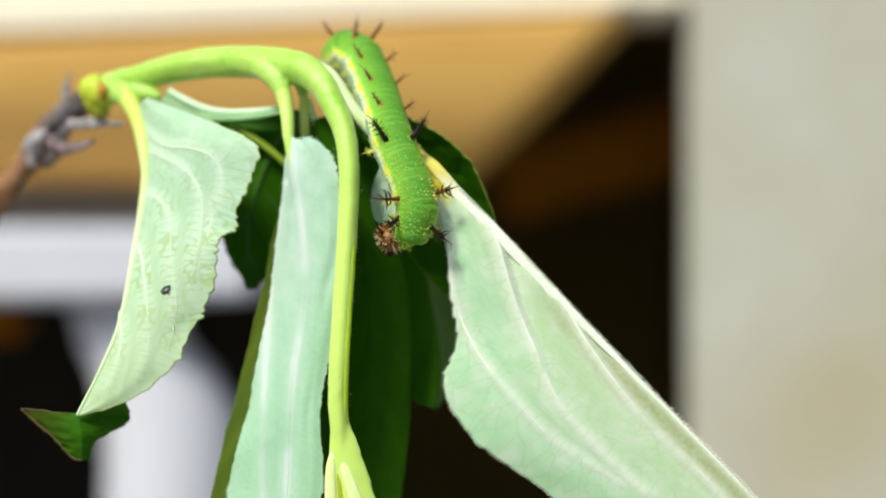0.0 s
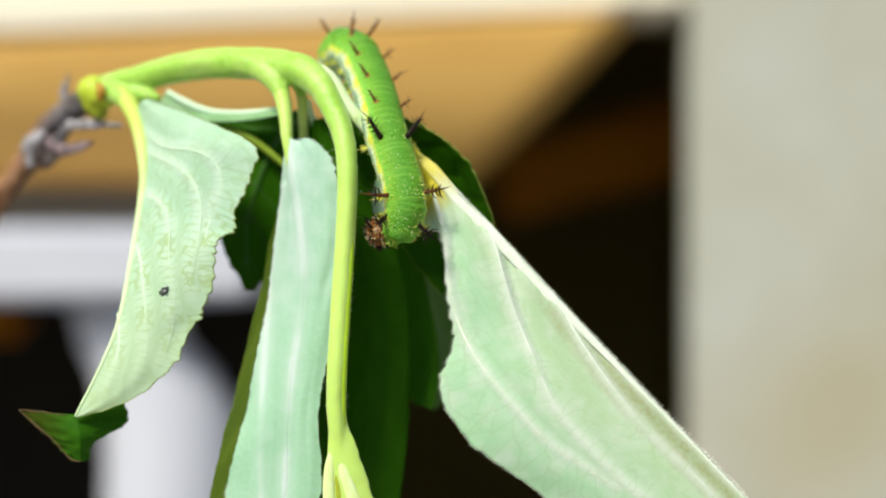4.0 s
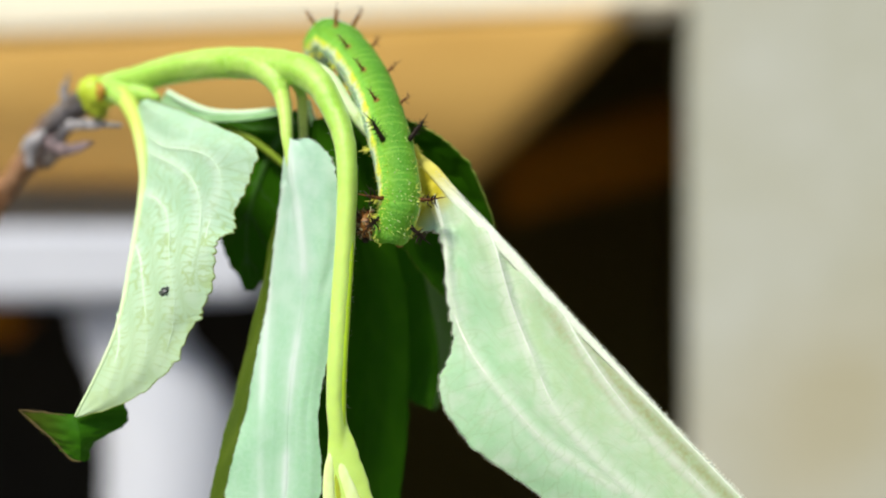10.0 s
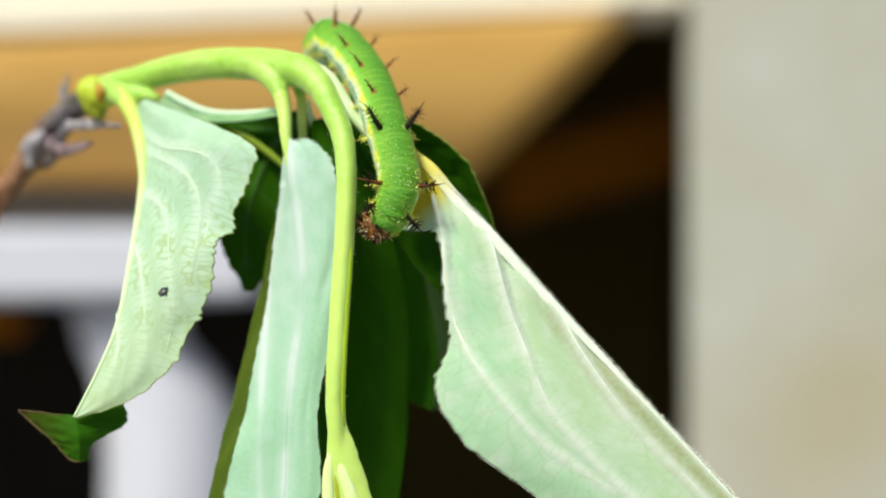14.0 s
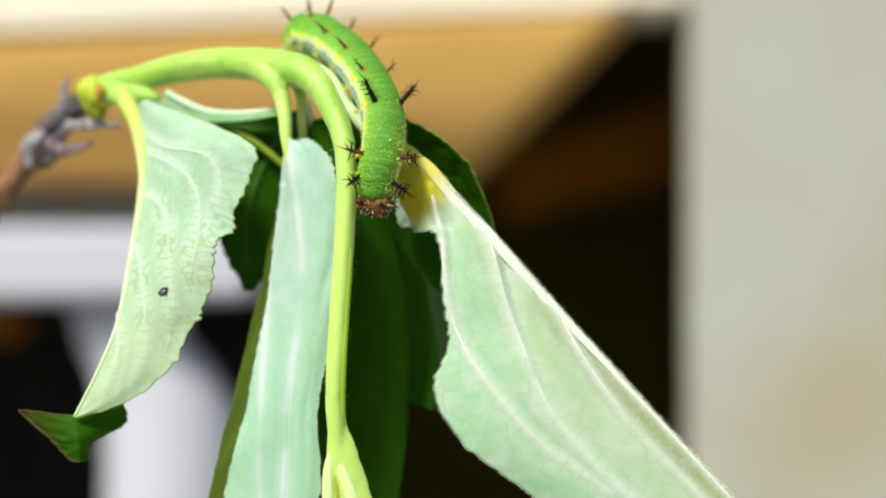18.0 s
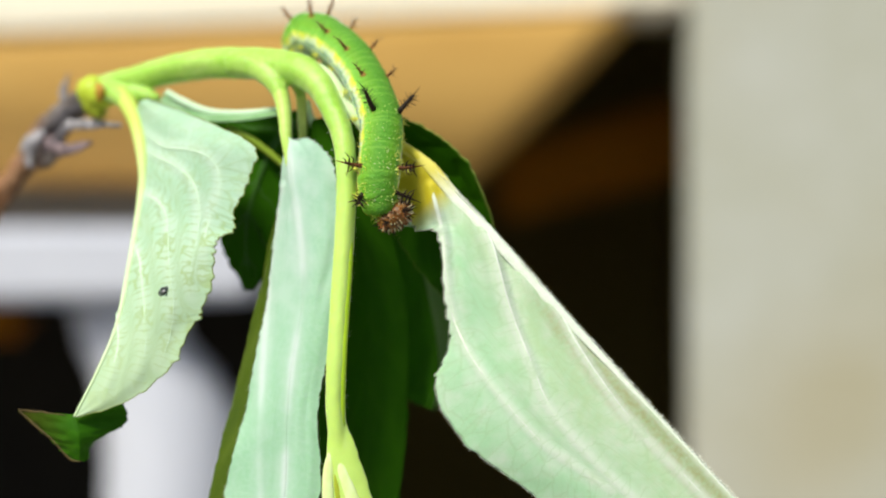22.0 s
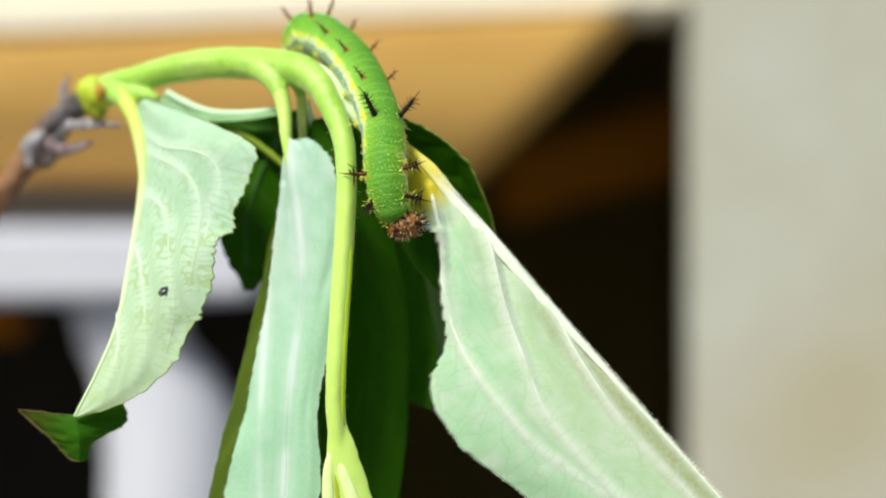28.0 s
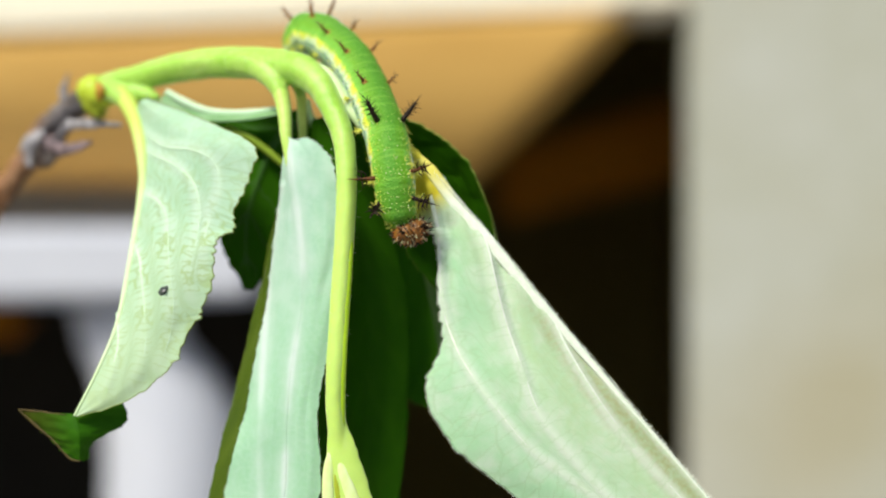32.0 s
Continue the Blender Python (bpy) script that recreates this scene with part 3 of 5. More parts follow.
                        q = (u[ii] - vstart - lean * v ** bend) * (veins + 1)
                        lp[uvl].uv = (q + sway * noise.noise(Vector((q, v * 3.5, seed))) + 20 * side + 40, v * 7 + u[ii] * 9)
                        lp[span].uv = (u[ii], v)
                        lp[veinl].uv = reach[ii, jj]
            bm.faces.new((f0[i][nv], f0[i + 1][nv], f1[i + 1][nv], f1[i][nv])).material_index = 2 if margin else near
            bm.faces.new((f0[i][0], f1[i][0], f1[i + 1][0], f0[i + 1][0])).material_index = near
    blade = part(name, bm, [pale or PALE, DARK, margin or pale or PALE], parent, label)
    if ribs:
        r = np.interp(np.linspace(0, 1, nu), [0, 0.08, 0.16, 0.5, 0.66, 1], [rib * flare, rib * (flare * 0.6 + 0.4), rib, rib * keep, rib * (0.47 if downy else 0.75 * keep), rib * 0.2]) * 0.001
        b2 = bmesh.new()
        two = len(edges) > 1
        inward = 0 if two else out * (r * np.interp(np.linspace(0, 1, nu), [0, 0.06, 0.14, 0.26], [100, -200, -200, 600]))[:, None]
        add_tube(b2, (m + inward + np.array([0, 0.06 * rib if two else 0.1 if downy else -0.15, 0])) * 0.001, list(r), 12, flat=0.4 if two else 0.36 if downy else 0.6)
        part("midrib", b2, ribmat or RIB, blade)
        for line in paths:
            cloud = np.concatenate([g.reshape(-1, 3) for g, _ in sheets.values()])
            path, rr = [], []
            for k, p in enumerate(line[::4]):
                gap = np.hypot(cloud[:, 0] - p[0], cloud[:, 2] - p[2])
                four = np.argsort(gap)[:5]
                if gap[four[0]] < 1.2:
                    w = 1 / (gap[four] + 0.05)
                    path.append((p[0], float((cloud[four, 1] * w).sum() / w.sum()), p[2]))
                    rr.append(0.001 * veinr * (1 - 0.75 * k / 40) * min(1.0, 0.3 + k * 0.2))
            if len(path) > 5:
                path = curve(path[::3] + path[-1:], 40) + np.array([0, 0.05, 0])
                b3 = bmesh.new()
                add_tube(b3, path * 0.001, list(np.interp(np.linspace(0, 1, 40), np.linspace(0, 1, len(rr)), rr)), 10, flat=0.22)
                part("vein", b3, veinmat or RIBWHITE, blade)
        for side, (grid, nrm) in sheets.items() if not lines else ():
            for k in range(0 if vstart > 0 else 1, veins + 1):
                path, rr = [], []
                for q in np.linspace(0.02, 0.93, 30):
                    uu = vstart + (k - sway * noise.noise(Vector((k, q * 3.5, seed)))) / (veins + 1) + lean * q ** bend
                    if uu > 0.97:
                        break
                    a, c = uu * (nu - 1), q * nv
                    i, j = min(int(a), nu - 2), min(int(c), nv - 1)
                    fa, fc = a - i, c - j
                    p = ((grid[i, j] * (1 - fa) + grid[i + 1, j] * fa) * (1 - fc) + (grid[i, j + 1] * (1 - fa) + grid[i + 1, j + 1] * fa) * fc)
                    path.append((p - nrm[i] * veinr * 0.45 * (1 - 0.75 * q)) * 0.001)
                    rr.append(0.001 * veinr * (1 - 0.75 * q))
                if len(path) > 4:
                    b3 = bmesh.new()
                    add_tube(b3, path, rr, 8, flat=1.0)
                    part("vein", b3, veinmat or RIBWHITE, blade)
    if hem:
        for side, (grid, nrm) in sheets.items():
            b5 = bmesh.new()
            add_tube(b5, grid[:, nv] * 0.001, [hem * 0.001] * nu, 5)
            part("leaf_margin", b5, margin or RIM, blade, "thin dark toothed margin")
    if fringe:
        b4 = bmesh.new()
        for _ in range(fringe):
            i = rnd.randrange(int(nu * 0.15) if downy else 2, nu - 1)
            side = rnd.choice(list(sheets))
            grid, nrm = sheets[side]
            base = grid[i, 0] if rnd.random() < (0.8 if len(sheets) == 1 else 0) else grid[i, nv]
            away = grid[i, 0] - grid[i, nv]
            away = away / (np.linalg.norm(away) + 1e-6)
            if base is not grid[i, 0] and np.allclose(base, grid[i, nv]):
                away = -away
            way = away + np.array([rnd.uniform(-.7, .7), rnd.uniform(-.6, .6), rnd.uniform(-.7, .7)])
            long = rnd.uniform(0.2, 1.0) if np.allclose(base, grid[i, 0]) else rnd.uniform(0.1, 0.5)
            tip = base + way / np.linalg.norm(way) * (long * 0.8 + 0.15)
            add_tube(b4, [base * 0.001, (base * 0.5 + tip * 0.5) * 0.001, tip * 0.001], [0.00003, 0.000024, 0.00001], 3)
        tagged(part("hair_fringe", b4, HAIR, blade), kind="stuff")
    return blade


branch = tagged(new("plant_branch"), "drooping green shoot with pale-backed toothed leaves on a grey twig", "plant")
branch.location = (0, REACH, EYE_Z)

def limb(name, points, radii, mat, label="", n=40, sides=14, **more):
    return part(name, tube(points, radii, n, sides=sides, **more), mat, branch, label)


# woody twig, rising from the ground outside the view
limb("twig", [(-272.4, 136.0, -785.8), (-251.8, 126.0, -524.6), (-200.3, 96.0, -210.8), (-137.5, 78.0, -63.5), (-116.2, 71.0, -10.5), (-104.3, 66.0, 9.0), (-95.2, 62.0, 19.4), (-88.5, 59.0, 26.7), (-79.9, 49.6, 30.9), (-73.6, 40.9, 32.9)],
     [6, 5.5, 5, 4.2, 3.4, 2.5, 2.6, 3.2, 2.7, 2.2], BARK, "grey-brown woody twig with peeling bark", 120, 14, lump=0.35, seed=3.0)
for pts, rad, mat in (
    ([(-81.3, 49.0, 29.6), (-82.4, 50.2, 34.1), (-80.7, 48.4, 38.3)], [1.5, 0.8, 0.2], BARKPALE),
    ([(-85.3, 53.2, 27.3), (-75.4, 40.8, 26.5), (-65.5, 34.0, 25.6)], [1.5, 1.0, 0.4], BARKPALE),
    ([(-87.5, 53.0, 24.2), (-80.0, 44.6, 21.5), (-72.2, 36.3, 22.1)], [1.6, 1.5, 0.6], BARKMAUVE),
    ([(-91.1, 55.0, 19.5), (-85.8, 51.7, 20.5), (-80.4, 46.1, 22.2)], [2.2, 1.8, 0.8], BARK),
    ([(-86.7, 51.0, 26.0), (-89.5, 50.5, 22.9), (-90.3, 51.5, 18.1)], [1.0, 1.9, 0.6], BARKPALE),
    ([(-93.8, 57.0, 18.9), (-96.0, 57.0, 15.3), (-98.1, 59.0, 10.2)], [1.4, 1.8, 0.5], BARKRUST),
    ([(-74.7, 40.5, 31.5), (-81.2, 46.9, 28.7), (-88.0, 53.0, 26.2)], [0.8, 1.5, 0.7], BARKDARK),
    ([(-79.2, 45.8, 26.9), (-82.7, 48.0, 23.9), (-87.0, 51.5, 21.9)], [0.6, 1.2, 0.4], BARKDARK),
):
    limb("bark_scale", pts, rad, mat, "", 16, 9, flat=0.5, lump=0.8, seed=rad[0] * 7)
limb("stem_node", [(-74.5, 37.0, 32.3), (-72.2, 36.0, 33.0), (-69.6, 35.0, 32.1), (-67.6, 34.0, 32.5)], [1.6, 3.2, 3.3, 2.2], NODE, "swollen yellow-green node", 16, 16, lump=0.15)
# lower lobe of the node, shade painted by its olive colour
limb("stem_node", [(-72.4, 36.8, 32.0), (-71.2, 36.2, 29.6), (-70.0, 35.6, 27.6)], [2.6, 2.6, 1.3], OLIVESHADE, "underside of the node, its shade put in as olive", 16, 14, lump=0.1)
limb("leaf_scar", [(-69.7, 31.6, 34.0), (-68.9, 30.9, 32.2), (-69.4, 31.4, 30.2)], [0.4, 1.2, 0.4], SCAR, "orange-brown leaf scar", 8, 8, flat=0.5)

# green stem: arches over and hangs down; the bases of its leaf stalks run smoothly into it
bm = bmesh.new()
for points, radii, n in (
    ([(-70.7, 36.0, 33.8), (-66.2, 34.0, 34.4), (-61.3, 32.0, 34.9), (-54.9, 29.0, 36.0), (-48.6, 26.0, 36.6), (-42.5, 23.0, 36.6), (-36.4, 19.5, 36.0), (-30.5, 16.0, 34.9), (-25.8, 12.5, 33.5),
      (-22.3, 9.5, 30.4), (-19.8, 7.0, 25.9), (-17.8, 4.5, 21.0), (-16.9, 2.5, 15.3), (-16.8, 1.2, 9.2), (-17.2, 0.0, -0.9), (-17.8, -1.0, -10.8), (-18.3, -2.0, -20.7), (-18.4, -2.0, -27.6), (-18.0, -2.0, -32.6),
      (-17.2, -2.2, -37.5), (-16.0, -2.4, -44.5)],
     [2.0, 2.3, 2.6, 2.85, 3.0, 3.05, 3.15, 3.2, 3.15, 2.65, 2.25, 2.05, 1.9, 1.85, 1.8, 1.8, 1.8, 1.8, 1.6, 1.1, 0.6], 160),
    ([(-40.5, 20.0, 36.3), (-35.7, 17.5, 35.3), (-32.2, 15.0, 33.0), (-30.1, 13.0, 29.6), (-29.1, 11.2, 26.0)], [2.4, 2.6, 2.35, 1.65, 1.0], 36),
    ([(-18.4, -2.0, -26.0), (-18.1, -2.1, -30.5), (-17.6, -2.4, -33.4), (-17.0, -2.6, -37.5), (-16.0, -2.8, -44.5), (-14.5, -2.8, -54.0)], [1.3, 1.75, 2.45, 3.2, 4.5, 5.2], 40),
    ([(-30.2, 17.0, 34.6), (-27.6, 16.5, 32.2), (-26.6, 17.0, 29.2), (-26.5, 17.5, 26.5)], [1.6, 1.4, 1.0, 0.6], 24),
    ([(-66.5, 33.5, 33.4), (-61.5, 31.0, 31.8), (-58.6, 29.8, 31.0), (-56.5, 29.0, 30.4)], [1.6, 1.8, 1.5, 0.7], 24),
    ([(-71.0, 35.0, 33.1), (-67.0, 33.0, 32.4), (-63.8, 30.0, 30.4), (-61.8, 27.6, 27.6)], [2.2, 2.3, 2.0, 1.2], 24),
):
    r = np.interp(np.linspace(0, 1, n), np.linspace(0, 1, len(radii)), radii) * 0.001
    add_tube(bm, curve(points, n) * 0.001, list(r), 30, ridge=0.03, lump=0.08, flat=0.32 if n == 40 else 1.0)
bmesh.ops.recalc_face_normals(bm, faces=bm.faces)
stem = part("stem", bm, STEM, branch, "lime-green arching stem")
fuse = stem.modifiers.new("fuse", "REMESH")
fuse.mode, fuse.voxel_size, fuse.use_smooth_shade = "VOXEL", 0.0003, True
ease = stem.modifiers.new("ease", "SMOOTH")
ease.factor, ease.iterations = 0.5, 14
limb("petiole", [(-32.2, 15.2, 33.0), (-30.1, 13.0, 29.6), (-29.0, 11.0, 25.3), (-28.5, 9.4, 21.0), (-27.8, 8.4, 16.2), (-27.0, 7.4, 10.0)], [1.8, 1.6, 1.35, 1.15, 0.8, 0.2], STALK, "pale leaf stalk", 40, 12)
limb("petiole", [(-27.2, 16.8, 31.5), (-26.6, 17.0, 29.2), (-26.5, 17.5, 25.5), (-26.4, 18.0, 21.2)], [0.9, 1.0, 0.95, 0.8], RIBYELLOW, "yellow-green leaf stalk", 20, 10)
limb("rolled_rim", [(-25.7, 20.0, 29.1), (-24.9, 20.0, 25.2), (-23.4, 20.0, 22.5), (-21.2, 20.0, 20.7)], [0.4, 0.6, 0.8, 0.7], RIBSOFT, "pale rolled rim", 30, 10)
limb("petiole", [(-67.0, 33.2, 32.6), (-64.0, 30.4, 30.8), (-60.5, 26.3, 26.0), (-58.1, 21.6, 19.7), (-57.0, 18.6, 12.7), (-57.0, 15.6, 5.0)], [1.9, 2.0, 1.75, 1.4, 1.0, 0.3], RIBTURN, "yellow-green leaf stalk", 36, 12)

# pale hanging leaf, folded along its midrib
leaf("leaf", branch, [(-60.3, 26.0, 28.1), (-58.4, 22.0, 19.9), (-57.7, 18.0, 10.9), (-58.4, 12.0, -3.1), (-59.5, 8.0, -13.4), (-62.1, 6.0, -21.0), (-66.1, 4.0, -29.9)],
     [[(-57.7, 23.0, 29.8), (-43.9, 13.0, 24.1), (-34.1, 6.0, 18.8), (-35.1, 6.0, 13.0), (-37.7, 6.5, 7.3), (-38.1, 6.0, 3.7), (-40.1, 6.0, 2.6), (-41.4, 5.5, 0.1), (-41.6, 5.0, -5.0), (-43.2, 5.0, -10.1), (-45.3, 5.0, -14.0), (-49.3, 4.0, -21.3), (-56.4, 4.0, -27.0), (-65.6, 4.0, -30.1)]],
     "pale green leaf showing its veined underside, nibbled margin", teeth=32, tooth=1.0, veins=8, sway=0.55, lean=0.6, bulge=1.6, quilt=0.12, ridge_up=0.16, rib=1.0, flare=0.0, hem=0.075, ribmat=RIBTURN, veinmat=RIBSOFT, margin=RIM, seed=1, pale=PALEWARM, veinr=0.36,
     lines=[[(-57.5, 20.0, 22.8), (-52.4, 18.0, 19.8), (-47.0, 15.0, 18.9), (-42.8, 13.0, 17.4), (-40.7, 12.0, 14.4), (-40.6, 10.0, 10.0), (-42.3, 9.0, 5.8), (-43.1, 8.0, 0.1), (-43.2, 7.0, -5.1)],
            [(-57.7, 20.0, 19.6), (-52.8, 17.0, 17.4), (-48.6, 15.0, 15.3), (-45.6, 12.0, 12.0), (-44.4, 10.0, 7.6), (-44.5, 9.0, 2.2), (-45.3, 8.0, -2.5), (-45.1, 7.0, -8.7)],
            [(-57.4, 18.0, 10.7), (-54.1, 16.0, 9.8), (-51.3, 13.0, 7.1), (-50.2, 11.0, 3.3), (-49.8, 10.0, -0.9), (-48.7, 8.0, -6.6), (-48.3, 7.0, -10.7), (-49.1, 6.0, -16.3), (-51.0, 5.0, -21.4)],
            [(-57.7, 14.0, 1.7), (-55.7, 12.0, -1.8), (-54.4, 10.0, -7.2), (-53.6, 8.0, -12.3), (-53.4, 6.0, -18.4), (-55.0, 5.0, -24.7)],
            [(-59.7, 8.0, -11.5), (-58.5, 7.0, -16.4), (-59.2, 6.0, -21.5), (-60.6, 5.0, -26.7)]])
# its tip turns over and shows the dark upper side
leaf("leaf_tip", branch, [(-66.6, 5.0, -29.7), (-65.4, 4.0, -33.0), (-65.1, 4.5, -35.6), (-65.6, 6.0, -38.3)],
     [[(-77.9, 9.0, -29.6), (-73.8, 8.0, -32.8), (-70.2, 7.0, -35.6), (-67.4, 6.5, -38.3)], [(-59.1, 11.0, -28.3), (-58.2, 10.0, -31.7), (-61.0, 8.0, -33.7), (-63.6, 6.5, -35.4), (-64.3, 6.5, -38.3)]],
     "dark green turned-over leaf tip with a brown margin", teeth=7, tooth=0.5, veins=2, bulge=0.6, quilt=0.0, ribs=False, pale=TIPSIDE, margin=SCORCH, seed=2)
limb("brown_margin", [(-77.6, 8.6, -29.5), (-74.0, 7.6, -32.3), (-70.6, 6.8, -34.9), (-67.5, 6.2, -38.0), (-65.4, 5.9, -38.4)], [0.1, 0.24, 0.16, 0.22, 0.1], SCORCH, "dried brown leaf margin", 24, 8, flat=0.5, lump=0.6)
limb("brown_margin", [(-77.8, 8.8, -29.4), (-73.0, 7.0, -29.6), (-68.0, 5.2, -29.9)], [0.15, 0.22, 0.08], SCORCH, "dried brown leaf margin", 20, 8, flat=0.5, lump=0.6)
# pale leaf hanging beside the stem
leaf("leaf", branch, [(-28.0, 8.8, 20.9), (-27.1, 6.4, 14.5), (-25.5, 5.0, 4.2), (-24.8, 4.4, -8.1), (-26.7, 4.0, -20.3), (-27.5, 3.5, -30.4), (-28.3, 3.0, -46.5), (-33.9, 3.0, -57.7)],
     [[(-29.1, 10.0, 20.4), (-29.5, 10.0, 13.7), (-30.8, 10.0, 1.2), (-32.5, 9.0, -12.4), (-35.2, 8.0, -26.9), (-37.6, 7.0, -37.1), (-39.4, 7.0, -47.4), (-34.4, 3.0, -57.9)],
      [(-27.2, 8.0, 20.4), (-22.9, 5.7, 19.6), (-19.5, 4.8, 14.8), (-18.6, 3.8, 5.0), (-18.9, 3.4, -4.0), (-19.9, 3.0, -16.1), (-22.1, 2.6, -28.2), (-22.4, 2.0, -46.3), (-33.4, 3.0, -57.9)]],
     "long pale green leaf showing its underside beside the stem", teeth=34, tooth=0.5, veins=2, vstart=0.05, lean=0.9, bulge=0.9, quilt=0.2, ribs=False,
     lines=[[(-28.0, 8.8, 20.9), (-27.1, 6.4, 14.5), (-25.5, 5.0, 4.2), (-24.8, 4.4, -8.1), (-26.7, 4.0, -20.3), (-27.5, 3.5, -30.4), (-28.3, 3.0, -46.5)],
            [(-29.1, 9.0, 11.6), (-30.5, 8.0, 2.2), (-31.9, 7.5, -10.2), (-32.3, 7.0, -21.6), (-32.5, 6.5, -32.9), (-32.3, 6.0, -46.2)]],
     pale=PALESMOOTH, margin=RIM, fringe=350, seed=3)
# the same leaf's rolled margin
leaf("leaf_fold", branch, [(-28.4, 9.9, 11.6), (-30.1, 9.9, 0.1), (-31.9, 9.0, -13.4), (-34.5, 8.0, -27.9), (-37.0, 7.0, -38.1), (-38.8, 7.0, -47.9)],
     [[(-29.5, 11.0, 11.7), (-32.5, 12.0, -1.0), (-35.5, 12.0, -14.7), (-38.9, 11.5, -28.3), (-41.1, 10.5, -37.6), (-43.7, 10.0, -48.6)]],
     "olive rolled leaf margin", teeth=20, tooth=0.3, veins=2, bulge=0.4, ribs=False, front="pale", pale=OLIVE, seed=4)
# deeper yellow-green side of the hanging stem: light passing through, put into the colour
limb("stem_ridge", [(-15.9, 0.7, 8.0), (-16.1, -0.6, -0.9), (-16.7, -1.6, -10.8), (-17.2, -2.6, -20.7), (-17.3, -2.6, -27.6), (-16.9, -2.6, -31.5)], [0.2, 0.7, 0.75, 0.75, 0.7, 0.2], STEMSIDE, "strip on the stem's side, light through it put into the yellow-green", 60, 14)
# young leaf where the stem ends
limb("young_leaf", [(-17.6, -3.0, -35.0), (-17.0, -3.6, -38.5), (-15.2, -4.0, -43.5), (-12.6, -4.2, -52.0)], [0.2, 0.9, 1.2, 1.0], YOUNGSIDE, "pale streak of a young leaf unfolding at the stem end", 40, 14, flat=0.3)
# raised olive strip for the crease shade between the two folds
limb("young_leaf_crease_shade", [(-19.2, -2.6, -33.4), (-18.4, -3.3, -37.8), (-17.7, -3.9, -43.0), (-16.6, -4.3, -52.0)], [0.2, 0.4, 0.55, 0.6], OLIVESHADE, "olive strip standing in for the shade between folded young leaves", 40, 12, flat=0.35)
limb("young_leaf", [(-18.9, -2.7, -34.2), (-19.5, -3.3, -38.0), (-19.4, -3.9, -44.0), (-18.0, -4.0, -54.0)], [0.3, 0.9, 1.1, 1.0], YOUNGSIDE, "pale yellow-green edge of a young leaf unfolding at the stem end", 40, 14, flat=0.45)
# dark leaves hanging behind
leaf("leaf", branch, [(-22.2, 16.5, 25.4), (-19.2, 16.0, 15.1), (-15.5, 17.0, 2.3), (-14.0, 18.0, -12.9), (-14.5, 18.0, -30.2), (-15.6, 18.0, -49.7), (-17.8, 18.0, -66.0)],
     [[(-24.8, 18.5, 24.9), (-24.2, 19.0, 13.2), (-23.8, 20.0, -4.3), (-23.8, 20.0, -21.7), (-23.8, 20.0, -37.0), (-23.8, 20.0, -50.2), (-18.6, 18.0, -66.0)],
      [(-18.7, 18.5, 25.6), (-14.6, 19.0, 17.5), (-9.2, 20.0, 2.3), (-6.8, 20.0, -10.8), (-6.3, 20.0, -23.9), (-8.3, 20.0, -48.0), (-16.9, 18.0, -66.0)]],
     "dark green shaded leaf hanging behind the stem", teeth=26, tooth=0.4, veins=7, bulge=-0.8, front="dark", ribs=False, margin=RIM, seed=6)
leaf("leaf", branch, [(-24.7, 22.0, 26.0), (-31.6, 24.0, 22.3), (-36.2, 25.0, 13.5), (-38.6, 26.0, 3.5), (-38.0, 26.0, -7.7)],
     [[(-26.7, 25.0, 27.6), (-41.0, 27.0, 26.6), (-50.5, 29.0, 27.2), (-46.0, 28.5, 14.0), (-43.4, 27.0, 1.2), (-38.6, 26.0, -8.0)], [(-23.7, 25.0, 25.2), (-26.8, 26.0, 15.8), (-29.6, 26.0, 2.4), (-37.4, 26.0, -8.0)]],
     "dark green shaded leaf between the pale leaves", teeth=16, tooth=0.9, veins=5, bulge=-0.8, front="dark", rib=0.9, ribmat=RIBSHADE, veinmat=RIBSHADE, margin=RIM, seed=7)
leaf("leaf", branch, [(-57.5, 29.0, 28.3), (-52.0, 26.5, 25.0), (-46.5, 23.0, 25.2), (-41.9, 21.0, 25.1), (-36.2, 19.0, 25.3), (-30.1, 17.5, 26.2)],
     [[(-54.9, 29.0, 32.1), (-50.9, 27.5, 29.8), (-46.6, 26.0, 28.0), (-42.4, 24.5, 27.2), (-36.7, 22.5, 27.0), (-29.9, 20.5, 27.6)]],
     "leaf behind the stem, shade put into its green, with a pale rolled rim", teeth=10, tooth=0.1, veins=2, bulge=0.5, ribs=False, pale=SHADESIDE, seed=8)
limb("rolled_rim", [(-54.9, 28.6, 31.8), (-50.9, 27.0, 29.4), (-46.6, 25.4, 27.6), (-42.4, 23.8, 26.9), (-36.7, 21.8, 26.8), (-29.9, 20.0, 27.5)], [0.5, 0.8, 0.75, 0.7, 0.7, 0.5], RIBSOFT, "pale rolled rim", 50, 10)
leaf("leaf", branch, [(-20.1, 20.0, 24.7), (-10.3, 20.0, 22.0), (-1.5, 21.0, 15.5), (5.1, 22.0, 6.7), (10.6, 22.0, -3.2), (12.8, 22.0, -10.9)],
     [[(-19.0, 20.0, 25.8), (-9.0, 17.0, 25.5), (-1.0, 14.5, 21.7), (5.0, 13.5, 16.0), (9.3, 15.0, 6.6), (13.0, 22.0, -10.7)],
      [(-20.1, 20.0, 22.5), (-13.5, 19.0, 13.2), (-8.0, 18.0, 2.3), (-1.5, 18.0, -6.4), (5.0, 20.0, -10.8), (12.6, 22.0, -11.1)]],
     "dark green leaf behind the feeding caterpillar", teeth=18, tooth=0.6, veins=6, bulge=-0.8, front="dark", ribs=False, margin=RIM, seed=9)
